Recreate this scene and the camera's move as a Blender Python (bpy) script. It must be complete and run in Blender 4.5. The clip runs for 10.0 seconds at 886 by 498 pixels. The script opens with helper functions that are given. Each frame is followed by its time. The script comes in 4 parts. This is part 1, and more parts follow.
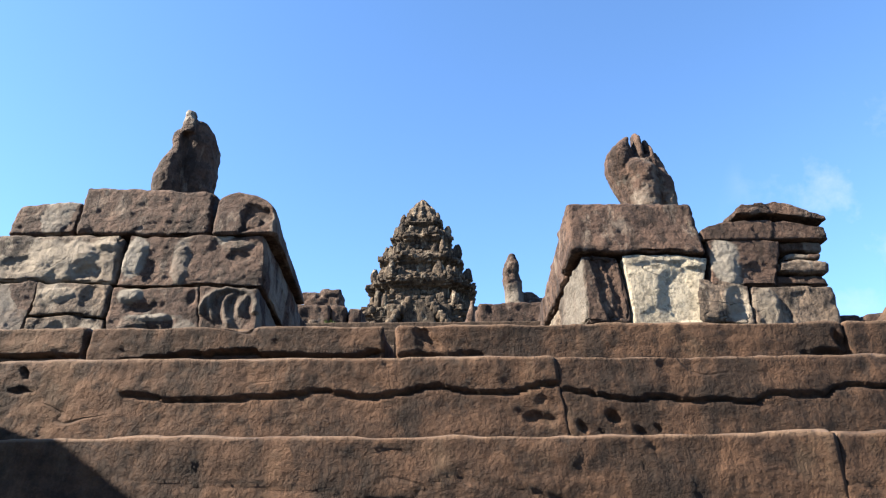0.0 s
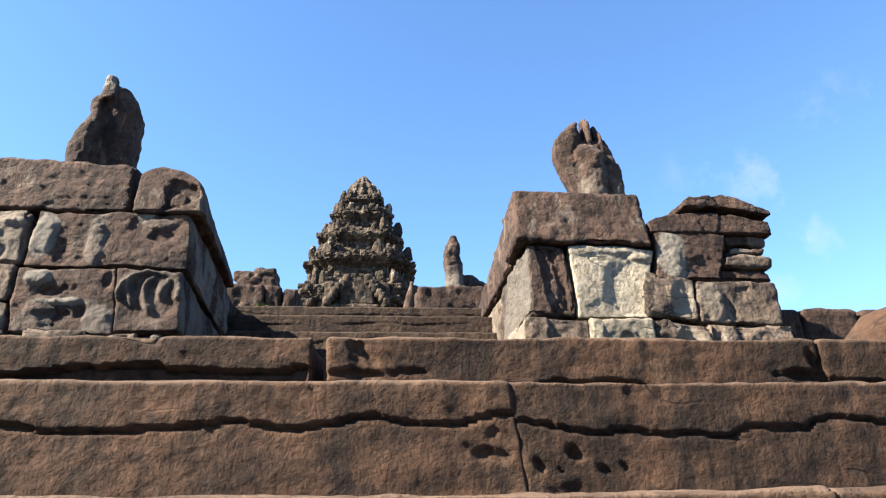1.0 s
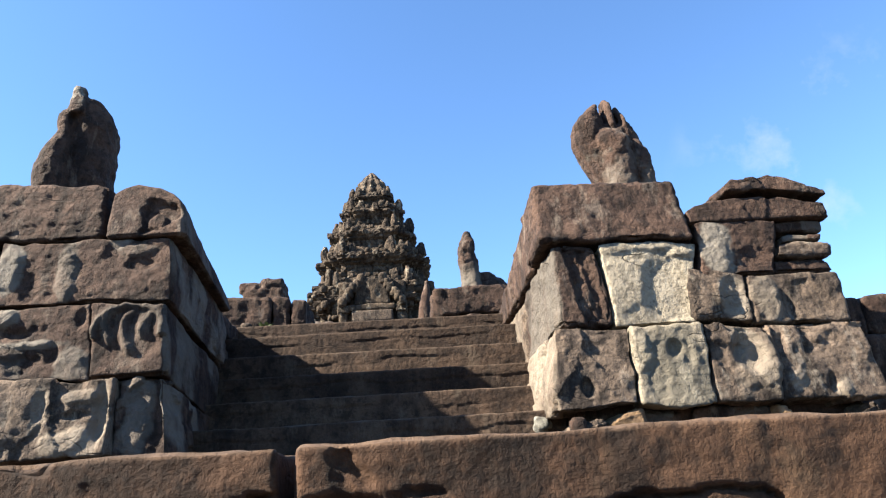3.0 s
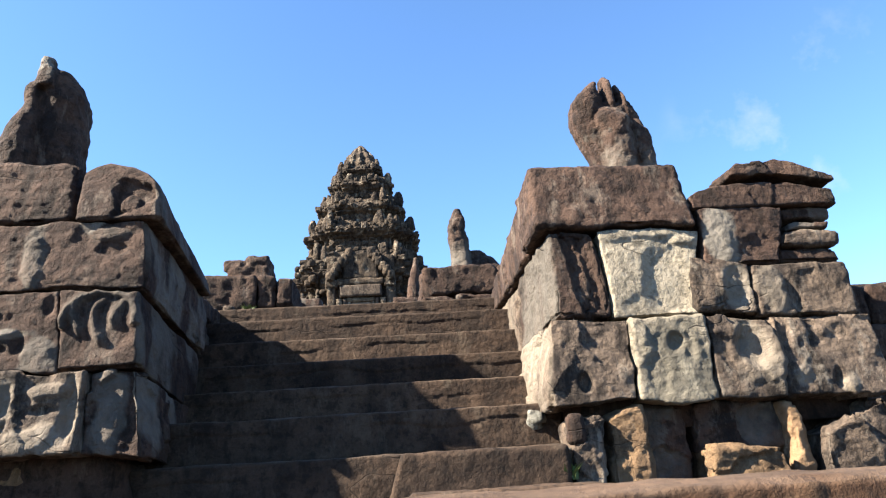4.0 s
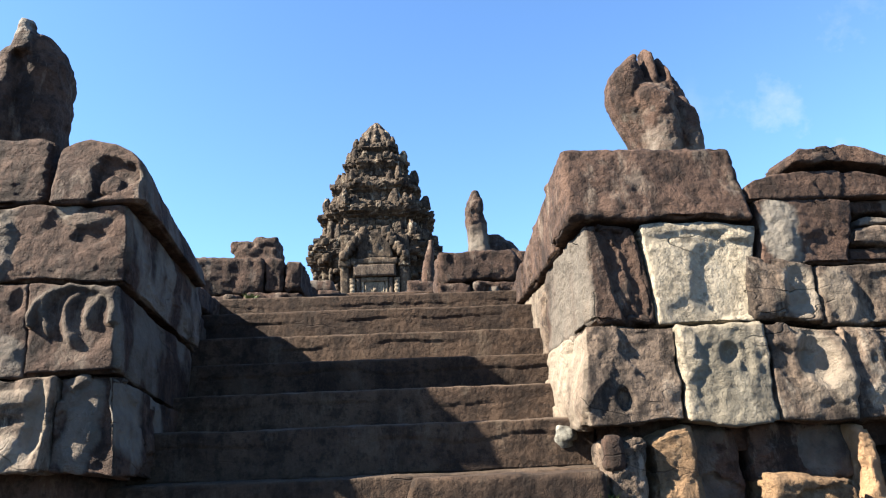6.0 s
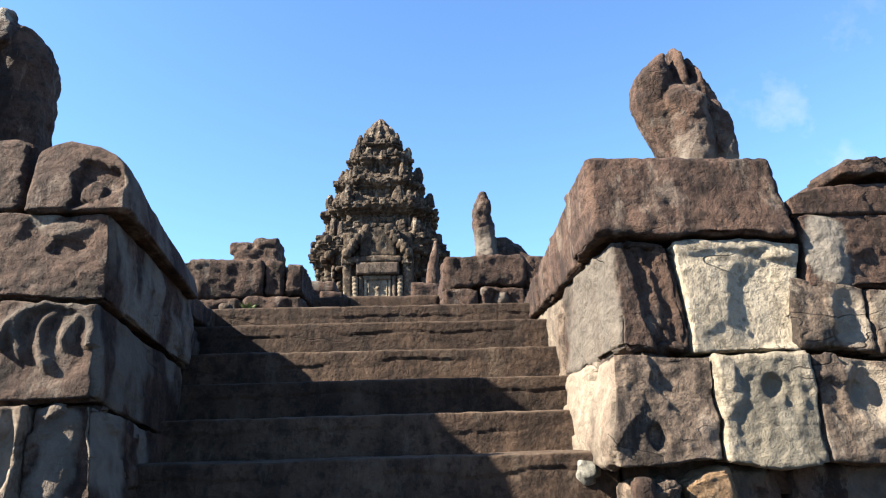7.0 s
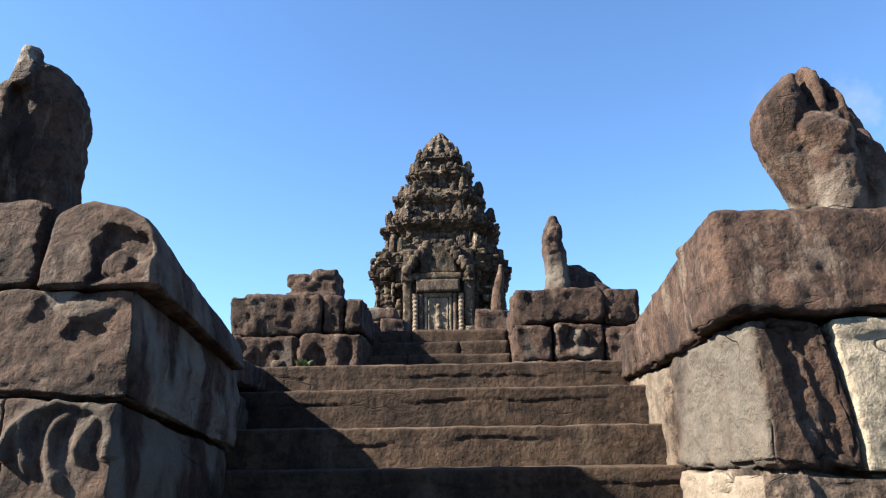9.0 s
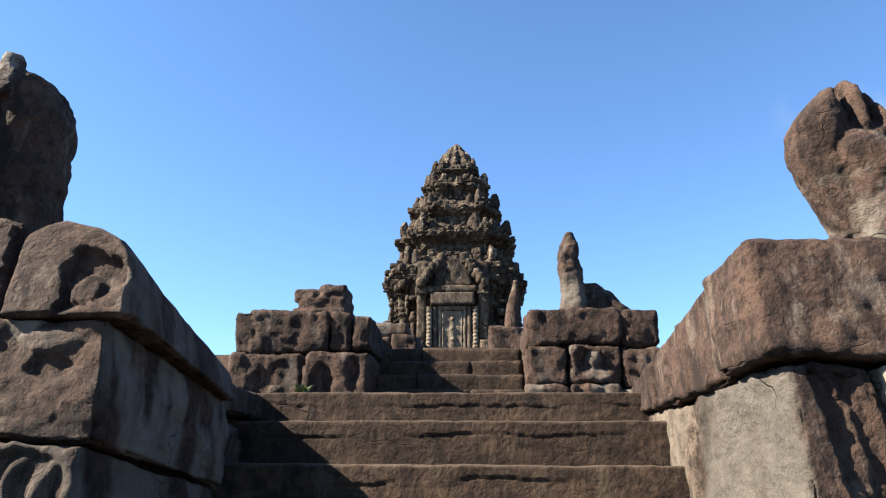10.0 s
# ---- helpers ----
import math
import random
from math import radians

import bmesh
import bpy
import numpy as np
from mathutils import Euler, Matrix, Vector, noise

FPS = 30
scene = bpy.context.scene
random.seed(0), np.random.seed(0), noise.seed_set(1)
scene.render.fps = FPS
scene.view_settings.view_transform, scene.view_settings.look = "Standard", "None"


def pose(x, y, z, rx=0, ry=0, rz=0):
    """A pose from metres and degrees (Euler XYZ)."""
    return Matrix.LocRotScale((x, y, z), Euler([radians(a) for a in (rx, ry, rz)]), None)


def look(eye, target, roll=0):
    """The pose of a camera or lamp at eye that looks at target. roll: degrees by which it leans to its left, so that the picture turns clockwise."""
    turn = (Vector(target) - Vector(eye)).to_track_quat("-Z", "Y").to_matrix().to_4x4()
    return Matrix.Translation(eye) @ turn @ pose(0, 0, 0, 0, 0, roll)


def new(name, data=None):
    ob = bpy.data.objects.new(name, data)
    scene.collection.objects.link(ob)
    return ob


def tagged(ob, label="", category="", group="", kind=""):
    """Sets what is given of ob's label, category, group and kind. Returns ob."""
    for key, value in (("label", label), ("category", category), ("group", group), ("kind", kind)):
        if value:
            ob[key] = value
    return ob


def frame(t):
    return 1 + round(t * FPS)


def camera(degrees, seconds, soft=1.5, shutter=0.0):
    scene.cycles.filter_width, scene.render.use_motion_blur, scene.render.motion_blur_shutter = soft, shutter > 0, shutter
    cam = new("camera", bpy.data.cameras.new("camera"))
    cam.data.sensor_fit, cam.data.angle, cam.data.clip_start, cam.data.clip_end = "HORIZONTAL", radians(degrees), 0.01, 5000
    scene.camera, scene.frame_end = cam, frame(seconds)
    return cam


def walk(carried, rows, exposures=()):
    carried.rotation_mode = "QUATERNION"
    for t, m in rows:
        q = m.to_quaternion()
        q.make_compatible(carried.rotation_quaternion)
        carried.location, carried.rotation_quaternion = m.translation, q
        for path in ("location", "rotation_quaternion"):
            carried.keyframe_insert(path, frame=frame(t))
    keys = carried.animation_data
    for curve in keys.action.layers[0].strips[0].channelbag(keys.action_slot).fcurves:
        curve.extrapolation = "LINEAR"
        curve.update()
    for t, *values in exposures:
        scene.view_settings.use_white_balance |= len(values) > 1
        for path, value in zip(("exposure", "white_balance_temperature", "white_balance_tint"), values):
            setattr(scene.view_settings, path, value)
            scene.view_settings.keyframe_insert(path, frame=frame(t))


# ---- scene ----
cam = camera(63.7, 10.0, soft=1.15)
PATH = [
    (0, (0.074, 0.012, 1.503), (0.051, 1.863, 2.26), -0.3),
    (0.5, (0.052, 0.178, 1.658), (0.127, 2.036, 2.395), -0.3),
    (1, (0.068, 0.311, 1.721), (0.213, 2.18, 2.417), -0.7),
    (1.5, (0.158, 0.51, 1.831), (0.319, 2.376, 2.531), -1.2),
    (2, (0.214, 0.662, 2.037), (0.386, 2.529, 2.733), -2.9),
    (2.5, (0.165, 0.819, 2.085), (0.292, 2.691, 2.777), -4.1),
    (2.7, (0.129, 0.915, 2.102), (0.232, 2.79, 2.791), -3.9),
    (4, (0.133, 1.296, 2.369), (0.267, 3.199, 2.969), -3.7),
    (4.5, (0.237, 1.501, 2.425), (0.357, 3.41, 3.011), -3.0),
    (5, (0.295, 1.586, 2.638), (0.399, 3.499, 3.209), -3.0),
    (5.5, (0.259, 1.724, 2.643), (0.348, 3.643, 3.198), -2.7),
    (5.7, (0.211, 1.823, 2.644), (0.298, 3.745, 3.19), -2.6),
    (6.8, (0.055, 2.271, 2.934), (0.153, 4.194, 3.477), -1.7),
    (7, (0.094, 2.374, 2.957), (0.177, 4.299, 3.491), -1.7),
    (7.5, (0.166, 2.593, 3.085), (0.206, 4.525, 3.599), -1.0),
    (8, (0.153, 2.737, 3.284), (0.135, 4.674, 3.782), -1.1),
    (8.5, (0.051, 2.963, 3.341), (-0.02, 4.886, 3.887), -1.1),
    (9, (-0.04, 3.163, 3.587), (-0.12, 5.081, 4.15), -0.8),
    (9.5, (-0.049, 3.283, 3.697), (-0.143, 5.196, 4.27), -0.4),
    (10, (0.019, 3.51, 3.789), (-0.106, 5.417, 4.381), 0.3),
]
walk(cam, [(t, look(eye, target, roll)) for t, eye, target, roll in PATH], exposures=[(0.0, 2.68), (2.7, 2.58), (4.0, 2.66), (7.6, 2.66), (8.6, 2.46), (10.0, 2.29)])

# ---- world, sun, exposure ----
SUN_FROM = Vector((-1.30, -0.28, 1.0)).normalized()
world = bpy.data.worlds.new("sky")
scene.world = world
world.use_nodes = True
wn = world.node_tree.nodes
wl = world.node_tree.links
sky = wn.new("ShaderNodeTexSky")
sky.sky_type = "NISHITA"
sky.sun_disc = False
sky.sun_elevation = math.asin(SUN_FROM.z)
sky.sun_rotation = math.atan2(SUN_FROM.x, SUN_FROM.y)
sky.air_density, sky.dust_density, sky.ozone_density = 1.0, 0.1, 3.6
tint = wn.new("ShaderNodeMix")
tint.data_type, tint.blend_type = "RGBA", "MULTIPLY"
tint.inputs[0].default_value = 1.0
tint.inputs[7].default_value = (0.80, 0.98, 1.13, 1)
wl.new(sky.outputs[0], tint.inputs[6])
# a few faint wisps of cloud
coord = wn.new("ShaderNodeTexCoord")
wisp = wn.new("ShaderNodeTexNoise")
wisp.inputs["Scale"].default_value, wisp.inputs["Detail"].default_value, wisp.inputs["Roughness"].default_value = 9.0, 7.0, 0.6
wl.new(coord.outputs["Generated"], wisp.inputs["Vector"])
bank = wn.new("ShaderNodeVectorMath")
bank.operation = "DOT_PRODUCT"
wl.new(coord.outputs["Generated"], bank.inputs[0])
bank.inputs[1].default_value = Vector((0.52, 0.78, 0.36)).normalized()


def sky_range(source, a, b, lo, hi):
    r = wn.new("ShaderNodeMapRange")
    r.inputs[1].default_value, r.inputs[2].default_value, r.inputs[3].default_value, r.inputs[4].default_value = a, b, lo, hi
    wl.new(source, r.inputs[0])
    return r.outputs[0]


veil = wn.new("ShaderNodeMath")
veil.operation = "MULTIPLY"
wl.new(sky_range(wisp.outputs["Fac"], 0.54, 0.72, 0.0, 1.0), veil.inputs[0])
wl.new(sky_range(bank.outputs["Value"], 0.982, 0.999, 0.0, 0.4), veil.inputs[1])
clouds = wn.new("ShaderNodeMix")
clouds.data_type = "RGBA"
wl.new(veil.outputs[0], clouds.inputs[0])
wl.new(tint.outputs[2], clouds.inputs[6])
clouds.inputs[7].default_value = (3.4, 3.6, 3.9, 1)
wl.new(clouds.outputs[2], wn["Background"].inputs[0])
wn["Background"].inputs[1].default_value = 0.050
sun = new("sun", bpy.data.lights.new("sun", "SUN"))
sun.data.energy, sun.data.angle, sun.data.color = 5.0, radians(0.53), (1.0, 0.89, 0.74)
sun.matrix_world = look(SUN_FROM * 60, (0, 0, 0))


# ---- materials ----
def stone_material(name, dark, light, lichen, streak=0.5, patch=0.35, fresh=(0.42, 0.38, 0.29), bump=0.9, grain=1.0, tooled=0.0):
    """Weathered sandstone: two-scale colour, dark crust streaks, pale lichen, fresh colour where it has flaked or where
    sunlit step edges are painted.
    """
    mat = bpy.data.materials.new(name)
    mat.use_nodes = True
    n, k = mat.node_tree.nodes, mat.node_tree.links
    bsdf = n["Principled BSDF"]
    geo = n.new("ShaderNodeNewGeometry")
    info = n.new("ShaderNodeObjectInfo")

    def noise_node(scale, detail, stretch=(1, 1, 1), rough=0.6):
        m = n.new("ShaderNodeMapping")
        m.inputs["Scale"].default_value = stretch
        k.new(geo.outputs["Position"], m.inputs["Vector"])
        t = n.new("ShaderNodeTexNoise")
        t.inputs["Scale"].default_value, t.inputs["Detail"].default_value, t.inputs["Roughness"].default_value = scale, detail, rough
        k.new(m.outputs[0], t.inputs["Vector"])
        return t.outputs["Fac"]

    def ramp(source, a, b, lo=0.0, hi=1.0):
        r = n.new("ShaderNodeMapRange")
        r.inputs[1].default_value, r.inputs[2].default_value, r.inputs[3].default_value, r.inputs[4].default_value = a, b, lo, hi
        k.new(source, r.inputs[0])
        return r.outputs[0]

    def mix(fac, a, b, mode="MIX"):
        m = n.new("ShaderNodeMix")
        m.data_type, m.blend_type = "RGBA", mode
        for sock, val in ((m.inputs[0], fac), (m.inputs[6], a), (m.inputs[7], b)):
            if isinstance(val, (tuple, float, int)):
                sock.default_value = (*val, 1) if isinstance(val, tuple) else val
            else:
                k.new(val, sock)
        return m.outputs[2]

    col = mix(ramp(noise_node(2.1 * grain, 8, rough=0.68), 0.40, 0.60), dark, light)
    col = mix(ramp(noise_node(42 * grain, 6, rough=0.8), 0.42, 0.70, 0.0, 0.5), col, tuple(min(1, c * 1.5) for c in light))
    col = mix(ramp(noise_node(11 * grain, 7, rough=0.7), 0.50, 0.60, 0.0, 0.7), col, tuple(c * 0.45 for c in dark))
    col = mix(ramp(noise_node(4.5 * grain, 8, (1, 1, 0.3), 0.7), 0.5, 0.6, 0.0, streak), col, tuple(c * 0.3 for c in dark))
    away = n.new("ShaderNodeMath")
    away.operation = "SUBTRACT"
    k.new(noise_node(0.9 * grain, 3, (1, 1, 2.6), 0.5), away.inputs[0])
    away.inputs[1].default_value = 0.5
    wide = n.new("ShaderNodeMath")
    wide.operation = "ABSOLUTE"
    k.new(away.outputs[0], wide.inputs[0])
    crack = ramp(wide.outputs[0], 0.0, 0.006, 1.0, 0.0)
    gate = ramp(noise_node(1.1 * grain, 2), 0.55, 0.65, 0.0, 0.7)
    cut = n.new("ShaderNodeMath")
    cut.operation = "MULTIPLY"
    k.new(crack, cut.inputs[0])
    k.new(gate, cut.inputs[1])
    fl = n.new("ShaderNodeAttribute")
    fl.attribute_name = "flake_lit"
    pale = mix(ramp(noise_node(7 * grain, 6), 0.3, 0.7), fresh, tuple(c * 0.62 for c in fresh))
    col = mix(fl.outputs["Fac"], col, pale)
    col = mix(ramp(noise_node(4.2 * grain, 9, (1, 1, 0.38), 0.75), 0.55, 0.63, 0.0, patch), col, lichen)
    col = mix(cut.outputs[0], col, tuple(c * 0.5 for c in dark))
    tone = ramp(info.outputs["Random"], 0, 1, 0.66, 0.98)
    shade = n.new("ShaderNodeVectorMath")
    shade.operation = "SCALE"
    k.new(col, shade.inputs[0])
    k.new(tone, shade.inputs["Scale"])
    k.new(shade.outputs[0], bsdf.inputs["Base Color"])
    bsdf.inputs["Roughness"].default_value = 0.92
    bsdf.inputs["Specular IOR Level"].default_value = 0.25
    bp = n.new("ShaderNodeBump")
    bp.inputs["Strength"].default_value, bp.inputs["Distance"].default_value = bump, 0.05 / grain
    add = n.new("ShaderNodeMath")
    add.operation = "MULTIPLY_ADD"
    k.new(noise_node(75 * grain, 4, rough=0.7), add.inputs[0])
    add.inputs[1].default_value = 0.14
    k.new(noise_node(17 * grain, 8, rough=0.65), add.inputs[2])
    marks = n.new("ShaderNodeMath")
    marks.operation = "MULTIPLY_ADD"
    k.new(ramp(noise_node(34 * grain, 3, (1, 1, 0.14), 0.5), 0.46, 0.6), marks.inputs[0])
    marks.inputs[1].default_value = -0.5 * tooled
    k.new(add.outputs[0], marks.inputs[2])
    groove = n.new("ShaderNodeMath")
    groove.operation = "MULTIPLY_ADD"
    k.new(cut.outputs[0], groove.inputs[0])
    groove.inputs[1].default_value = -0.7
    k.new(marks.outputs[0], groove.inputs[2])
    k.new(groove.outputs[0], bp.inputs["Height"])
    k.new(bp.outputs[0], bsdf.inputs["Normal"])
    return mat


STEP = stone_material("brown_sandstone", (0.0185, 0.0096, 0.0056), (0.0642, 0.0336, 0.0183), (0.0973, 0.0654, 0.0400), 0.75, 0.3, fresh=(0.1411, 0.0926, 0.0613), bump=0.65, tooled=0.05)
STAIR = stone_material("stair_sandstone", (0.0231, 0.0141, 0.0097), (0.0604, 0.0382, 0.0247), (0.1111, 0.0863, 0.0621), 0.5, 0.35, fresh=(0.1244, 0.0896, 0.0621), bump=0.6, tooled=0.05)
PIER = stone_material("weathered_sandstone", (0.0269, 0.0157, 0.0117), (0.0686, 0.0415, 0.0296), (0.1556, 0.1262, 0.1009), 0.8, 0.5, fresh=(0.1757, 0.1591, 0.1342))
PALE = stone_material("pale_sandstone", (0.0444, 0.0336, 0.0273), (0.1357, 0.1008, 0.0741), (0.2505, 0.2170, 0.1741), 0.85, 0.55, fresh=(0.2479, 0.2093, 0.1638))
WHITE = stone_material("bleached_sandstone", (0.225, 0.195, 0.148), (0.2881, 0.2518, 0.1901), (0.3514, 0.3249, 0.2603), 0.15, 0.35, fresh=(0.1968, 0.1756, 0.1345))
OCHRE = stone_material("ochre_sandstone", (0.15, 0.095, 0.055), (0.2096, 0.1349, 0.07488), (0.2974, 0.227, 0.158), 0.45, 0.5, fresh=(0.3515, 0.2207, 0.1229))
TOWER = stone_material("tower_sandstone", (0.018, 0.0135, 0.0105), (0.094, 0.068, 0.046), (0.27, 0.228, 0.170), 0.75, 0.8, bump=1.0, grain=0.6)
DOORWAY = stone_material("doorway_sandstone", (0.12, 0.094, 0.068), (0.205, 0.168, 0.122), (0.28, 0.245, 0.195), 0.4, 0.5, grain=0.5)
LICHEN = stone_material("lichen_crust", (0.13, 0.125, 0.105), (0.24, 0.235, 0.205), (0.32, 0.315, 0.28), 0.3, 0.4)
EARTH = stone_material("dry_earth", (0.06, 0.045, 0.03), (0.11, 0.085, 0.055), (0.05, 0.06, 0.025), 0.2, 0.5, grain=0.6)
LEAF = bpy.data.materials.new("weed_leaf")
LEAF.use_nodes = True
LEAF.node_tree.nodes["Principled BSDF"].inputs["Base Color"].default_value = (0.07, 0.10, 0.025, 1)
LEAF.node_tree.nodes["Principled BSDF"].inputs["Roughness"].default_value = 0.7


# ---- stone cutting ----
def lattice(ix, iy, iz, seed):
    h = (ix.astype(np.int64) * 374761393 + iy.astype(np.int64) * 668265263 + iz.astype(np.int64) * 2147483647 + seed * 974634777) & 0xFFFFFFFF
    h = ((h ^ (h >> 13)) * 1274126177) & 0xFFFFFFFF
    h = ((h ^ (h >> 16)) * 2246822519) & 0xFFFFFFFF
    return ((h ^ (h >> 15)) & 0xFFFF) / 32767.5 - 1.0


def vnoise(p, seed=0):
    """Smooth value noise, -1 to 1, for an (n, 3) array."""
    i = np.floor(p).astype(np.int64)
    f = p - i
    f = f * f * (3 - 2 * f)
    out = 0
    for dx in (0, 1):
        for dy in (0, 1):
            for dz in (0, 1):
                w = (f[:, 0] if dx else 1 - f[:, 0]) * (f[:, 1] if dy else 1 - f[:, 1]) * (f[:, 2] if dz else 1 - f[:, 2])
                out = out + w * lattice(i[:, 0] + dx, i[:, 1] + dy, i[:, 2] + dz, seed)
    return out


def fbm(p, octaves=4, seed=0):
    total, gain = 0, 1.0
    for o in range(octaves):
        total = total + gain * vnoise(p * 2.0**o + 17.3 * o, seed + o)
        gain *= 0.5
    return total / 1.6


def bump_at(v, c, w):
    """A soft bump of half-width w about c."""
    return np.exp(-(((v - c) / w) ** 2))


def mesh_from(name, verts, faces, material, flake_lit=None, smooth=True):
    me = bpy.data.meshes.new(name)
    me.from_pydata(verts.tolist() if isinstance(verts, np.ndarray) else verts, [], faces.tolist() if isinstance(faces, np.ndarray) else faces)
    me.materials.append(material)
    me.polygons.foreach_set("use_smooth", [smooth] * len(me.polygons))
    if flake_lit is not None:
        at = me.attributes.new("flake_lit", "FLOAT", "POINT")
        at.data.foreach_set("value", np.clip(flake_lit, 0, 1).astype(np.float32))
    me.update()
    return me


def shell(nx, ny, nz):
    """The lattice points and quads of a box's surface, nx by ny by nz cells."""
    index, pts, quads = {}, [], []

    def vid(i, j, l):
        key = (i, j, l)
        if key not in index:
            index[key] = len(pts)
            pts.append(key)
        return index[key]

    for a, b, c, flip in ((0, 1, 2, 0), (1, 2, 0, 0), (2, 0, 1, 0)):
        n = (nx, ny, nz)
        for side in (0, n[c]):
            for i in range(n[a]):
                for j in range(n[b]):
                    ring = []
                    for di, dj in ((0, 0), (1, 0), (1, 1), (0, 1)):
                        q = [0, 0, 0]
                        q[a], q[b], q[c] = i + di, j + dj, side
                        ring.append(vid(*q))
                    quads.append(ring if side else ring[::-1])
    return np.array(pts, float), quads


def stone(x0, x1, y0, y1, z0, z1, seed, res=0.06, rnd=0.04, amp=0.018, rough=0.01, chip=0.04, warp=None, carve=None, pock=0.0, facets=0, shards=0.0, bare=0.25, res_y=None):
    """A worn block between those bounds: vertices, quads and flaked parts. warp(p) bends the box, carve(p, n) gives inward depth and flake."""
    lo, hi = np.array([x0, y0, z0]), np.array([x1, y1, z1])
    size = hi - lo
    cells = np.maximum(2, np.round(size / np.array([res, res_y or res, res])).astype(int))
    cells = np.minimum(cells, 420)
    pts, quads = shell(*cells)
    p = lo + pts / cells * size
    r = min(rnd, 0.45 * size.min())
    core = np.clip(p, lo + r, hi - r)
    d = p - core
    near = (np.abs(d) > r * 0.55).sum(1)
    d /= np.linalg.norm(d, axis=1, keepdims=True) + 1e-9
    p = core + d * r
    cut_rng = random.Random(seed * 31 + 7)
    mid = (lo + hi) / 2
    for _ in range(facets):
        way = np.array([cut_rng.choice((-1, 1)) * cut_rng.uniform(0.2, 1), -cut_rng.uniform(0.3, 1.2), cut_rng.choice((-1, 1)) * cut_rng.uniform(0.2, 1)])
        way /= np.linalg.norm(way)
        reach = np.abs(way * size / 2).sum()
        over = np.clip((p - mid) @ way - reach * cut_rng.uniform(0.86, 0.96), 0, None)
        p = p - over[:, None] * way * 0.9
    if warp is not None:
        p = warp(p)
    s = seed * 7.13
    off = amp * fbm(p * 2.2 + s, 3, seed) + rough * fbm(p * 9.0 + s, 3, seed + 5)
    off = off + 0.35 * rough * fbm(p * np.array([5.0, 5.0, 26.0]) + s, 2, seed + 9)
    edge = np.clip(near - 1, 0, 1)
    off = off - chip * edge * np.clip(fbm(p * 5.0 + s, 2, seed + 21), 0, 1)
    flake_lit = np.zeros(len(p))
    if shards:
        # broken facets: each vertex takes the step and tilt of the nearest seed
        draw = np.random.RandomState(seed * 13 + 5)
        count = int(6 + 7 * (size[0] * size[2] + size[1] * size[2]))
        heart = lo + draw.rand(count, 3) * size
        bent = p + 0.10 * np.stack([fbm(p * 5 + s + 3 * c, 3, seed + 41 + c) for c in range(3)], 1)
        pick = np.argmin(((bent[:, None, :] - heart[None]) ** 2).sum(2), 1)
        step, slope = draw.uniform(-1, 0.6, count), draw.normal(0, 2.2 * shards, (count, 3))
        off = off + shards * step[pick] + ((p - heart[pick]) * slope[pick]).sum(1)
        flake_lit = np.where(draw.rand(count) < bare, draw.uniform(0.3, 0.9, count), 0)[pick] * np.clip(0.8 + 0.8 * fbm(p * 8 + s, 3, seed + 51), 0, 1)
    if pock:
        pit = np.clip((fbm(p * np.array([3.4, 3.4, 2.4]) + s, 5, seed + 31) - 0.18) / 0.09, 0, 1)
        pit = pit * pit * (3 - 2 * pit)
        off = off - pock * pit
        flake_lit = np.maximum(flake_lit, 0.75 * pit)
    if carve is not None:
        deep, shown = carve(p, d)
        off, flake_lit = off - deep, np.maximum(flake_lit, shown)
    return p + d * off[:, None], quads, flake_lit


def put_mesh(name, verts, quads, material, parent=None, flake_lit=None, label="", smooth=True):
    centre = (verts.max(0) + verts.min(0)) / 2
    ob = new(name, mesh_from(name, verts - centre, quads, material, flake_lit, smooth))
    ob.location = centre
    if parent is not None:
        ob.parent = parent
        ob.matrix_parent_inverse = parent.matrix_basis.inverted()
    if label:
        ob["label"] = label
    return ob


def block(parent, bounds, seed, material=PIER, name="block", label="", **how):
    v, q, f = stone(*bounds, seed, **how)
    return put_mesh(name, v, q, material, parent, f, label)


def thing(name, at, label, category, group="", kind=""):
    ob = new(name)
    ob.location = at
    bpy.context.view_layer.update()
    return tagged(ob, label, category, group, kind)


def hollows(items):
    """Carver for hollows in a front (-y) face: items of x, z, half width, half height, depth, flake."""
    def carve(p, n):
        deep, flake_lit = np.zeros(len(p)), np.zeros(len(p))
        wob = 0.9 * fbm(p * 5.5, 4, 3)
        front = np.clip(-n[:, 1] * 1.5, 0, 1)
        for x, z, w, h, depth, fl in items:
            e = ((p[:, 0] - x) / w) ** 2 + ((p[:, 2] - z) / h) ** 2 + wob
            m = np.clip(1.25 - e, 0, 1)
            m = m * m * (3 - 2 * m) * front
            deep = np.maximum(deep, depth * m) if depth > 0 else deep + depth * m
            flake_lit = np.maximum(flake_lit, fl * np.clip(m * 2, 0, 1))
        return deep, flake_lit
    return carve


def bleached(carve=None):
    """Adds a bleached, flaked skin on the face towards the stairs (-x)."""
    def both(p, n):
        deep, flake_lit = carve(p, n) if carve is not None else (np.zeros(len(p)), np.zeros(len(p)))
        skin = 0.8 * np.clip(-n[:, 0] * 1.6, 0, 1) * np.clip(0.45 + 1.6 * fbm(p * np.array([3, 2.2, 1.2]), 4, 8), 0, 1)
        return deep, np.maximum(flake_lit, skin)
    return both


def lean_back(slope, z_ref):
    def warp(p):
        q = p.copy()
        q[:, 1] += slope * (q[:, 2] - z_ref)
        return q
    return warp


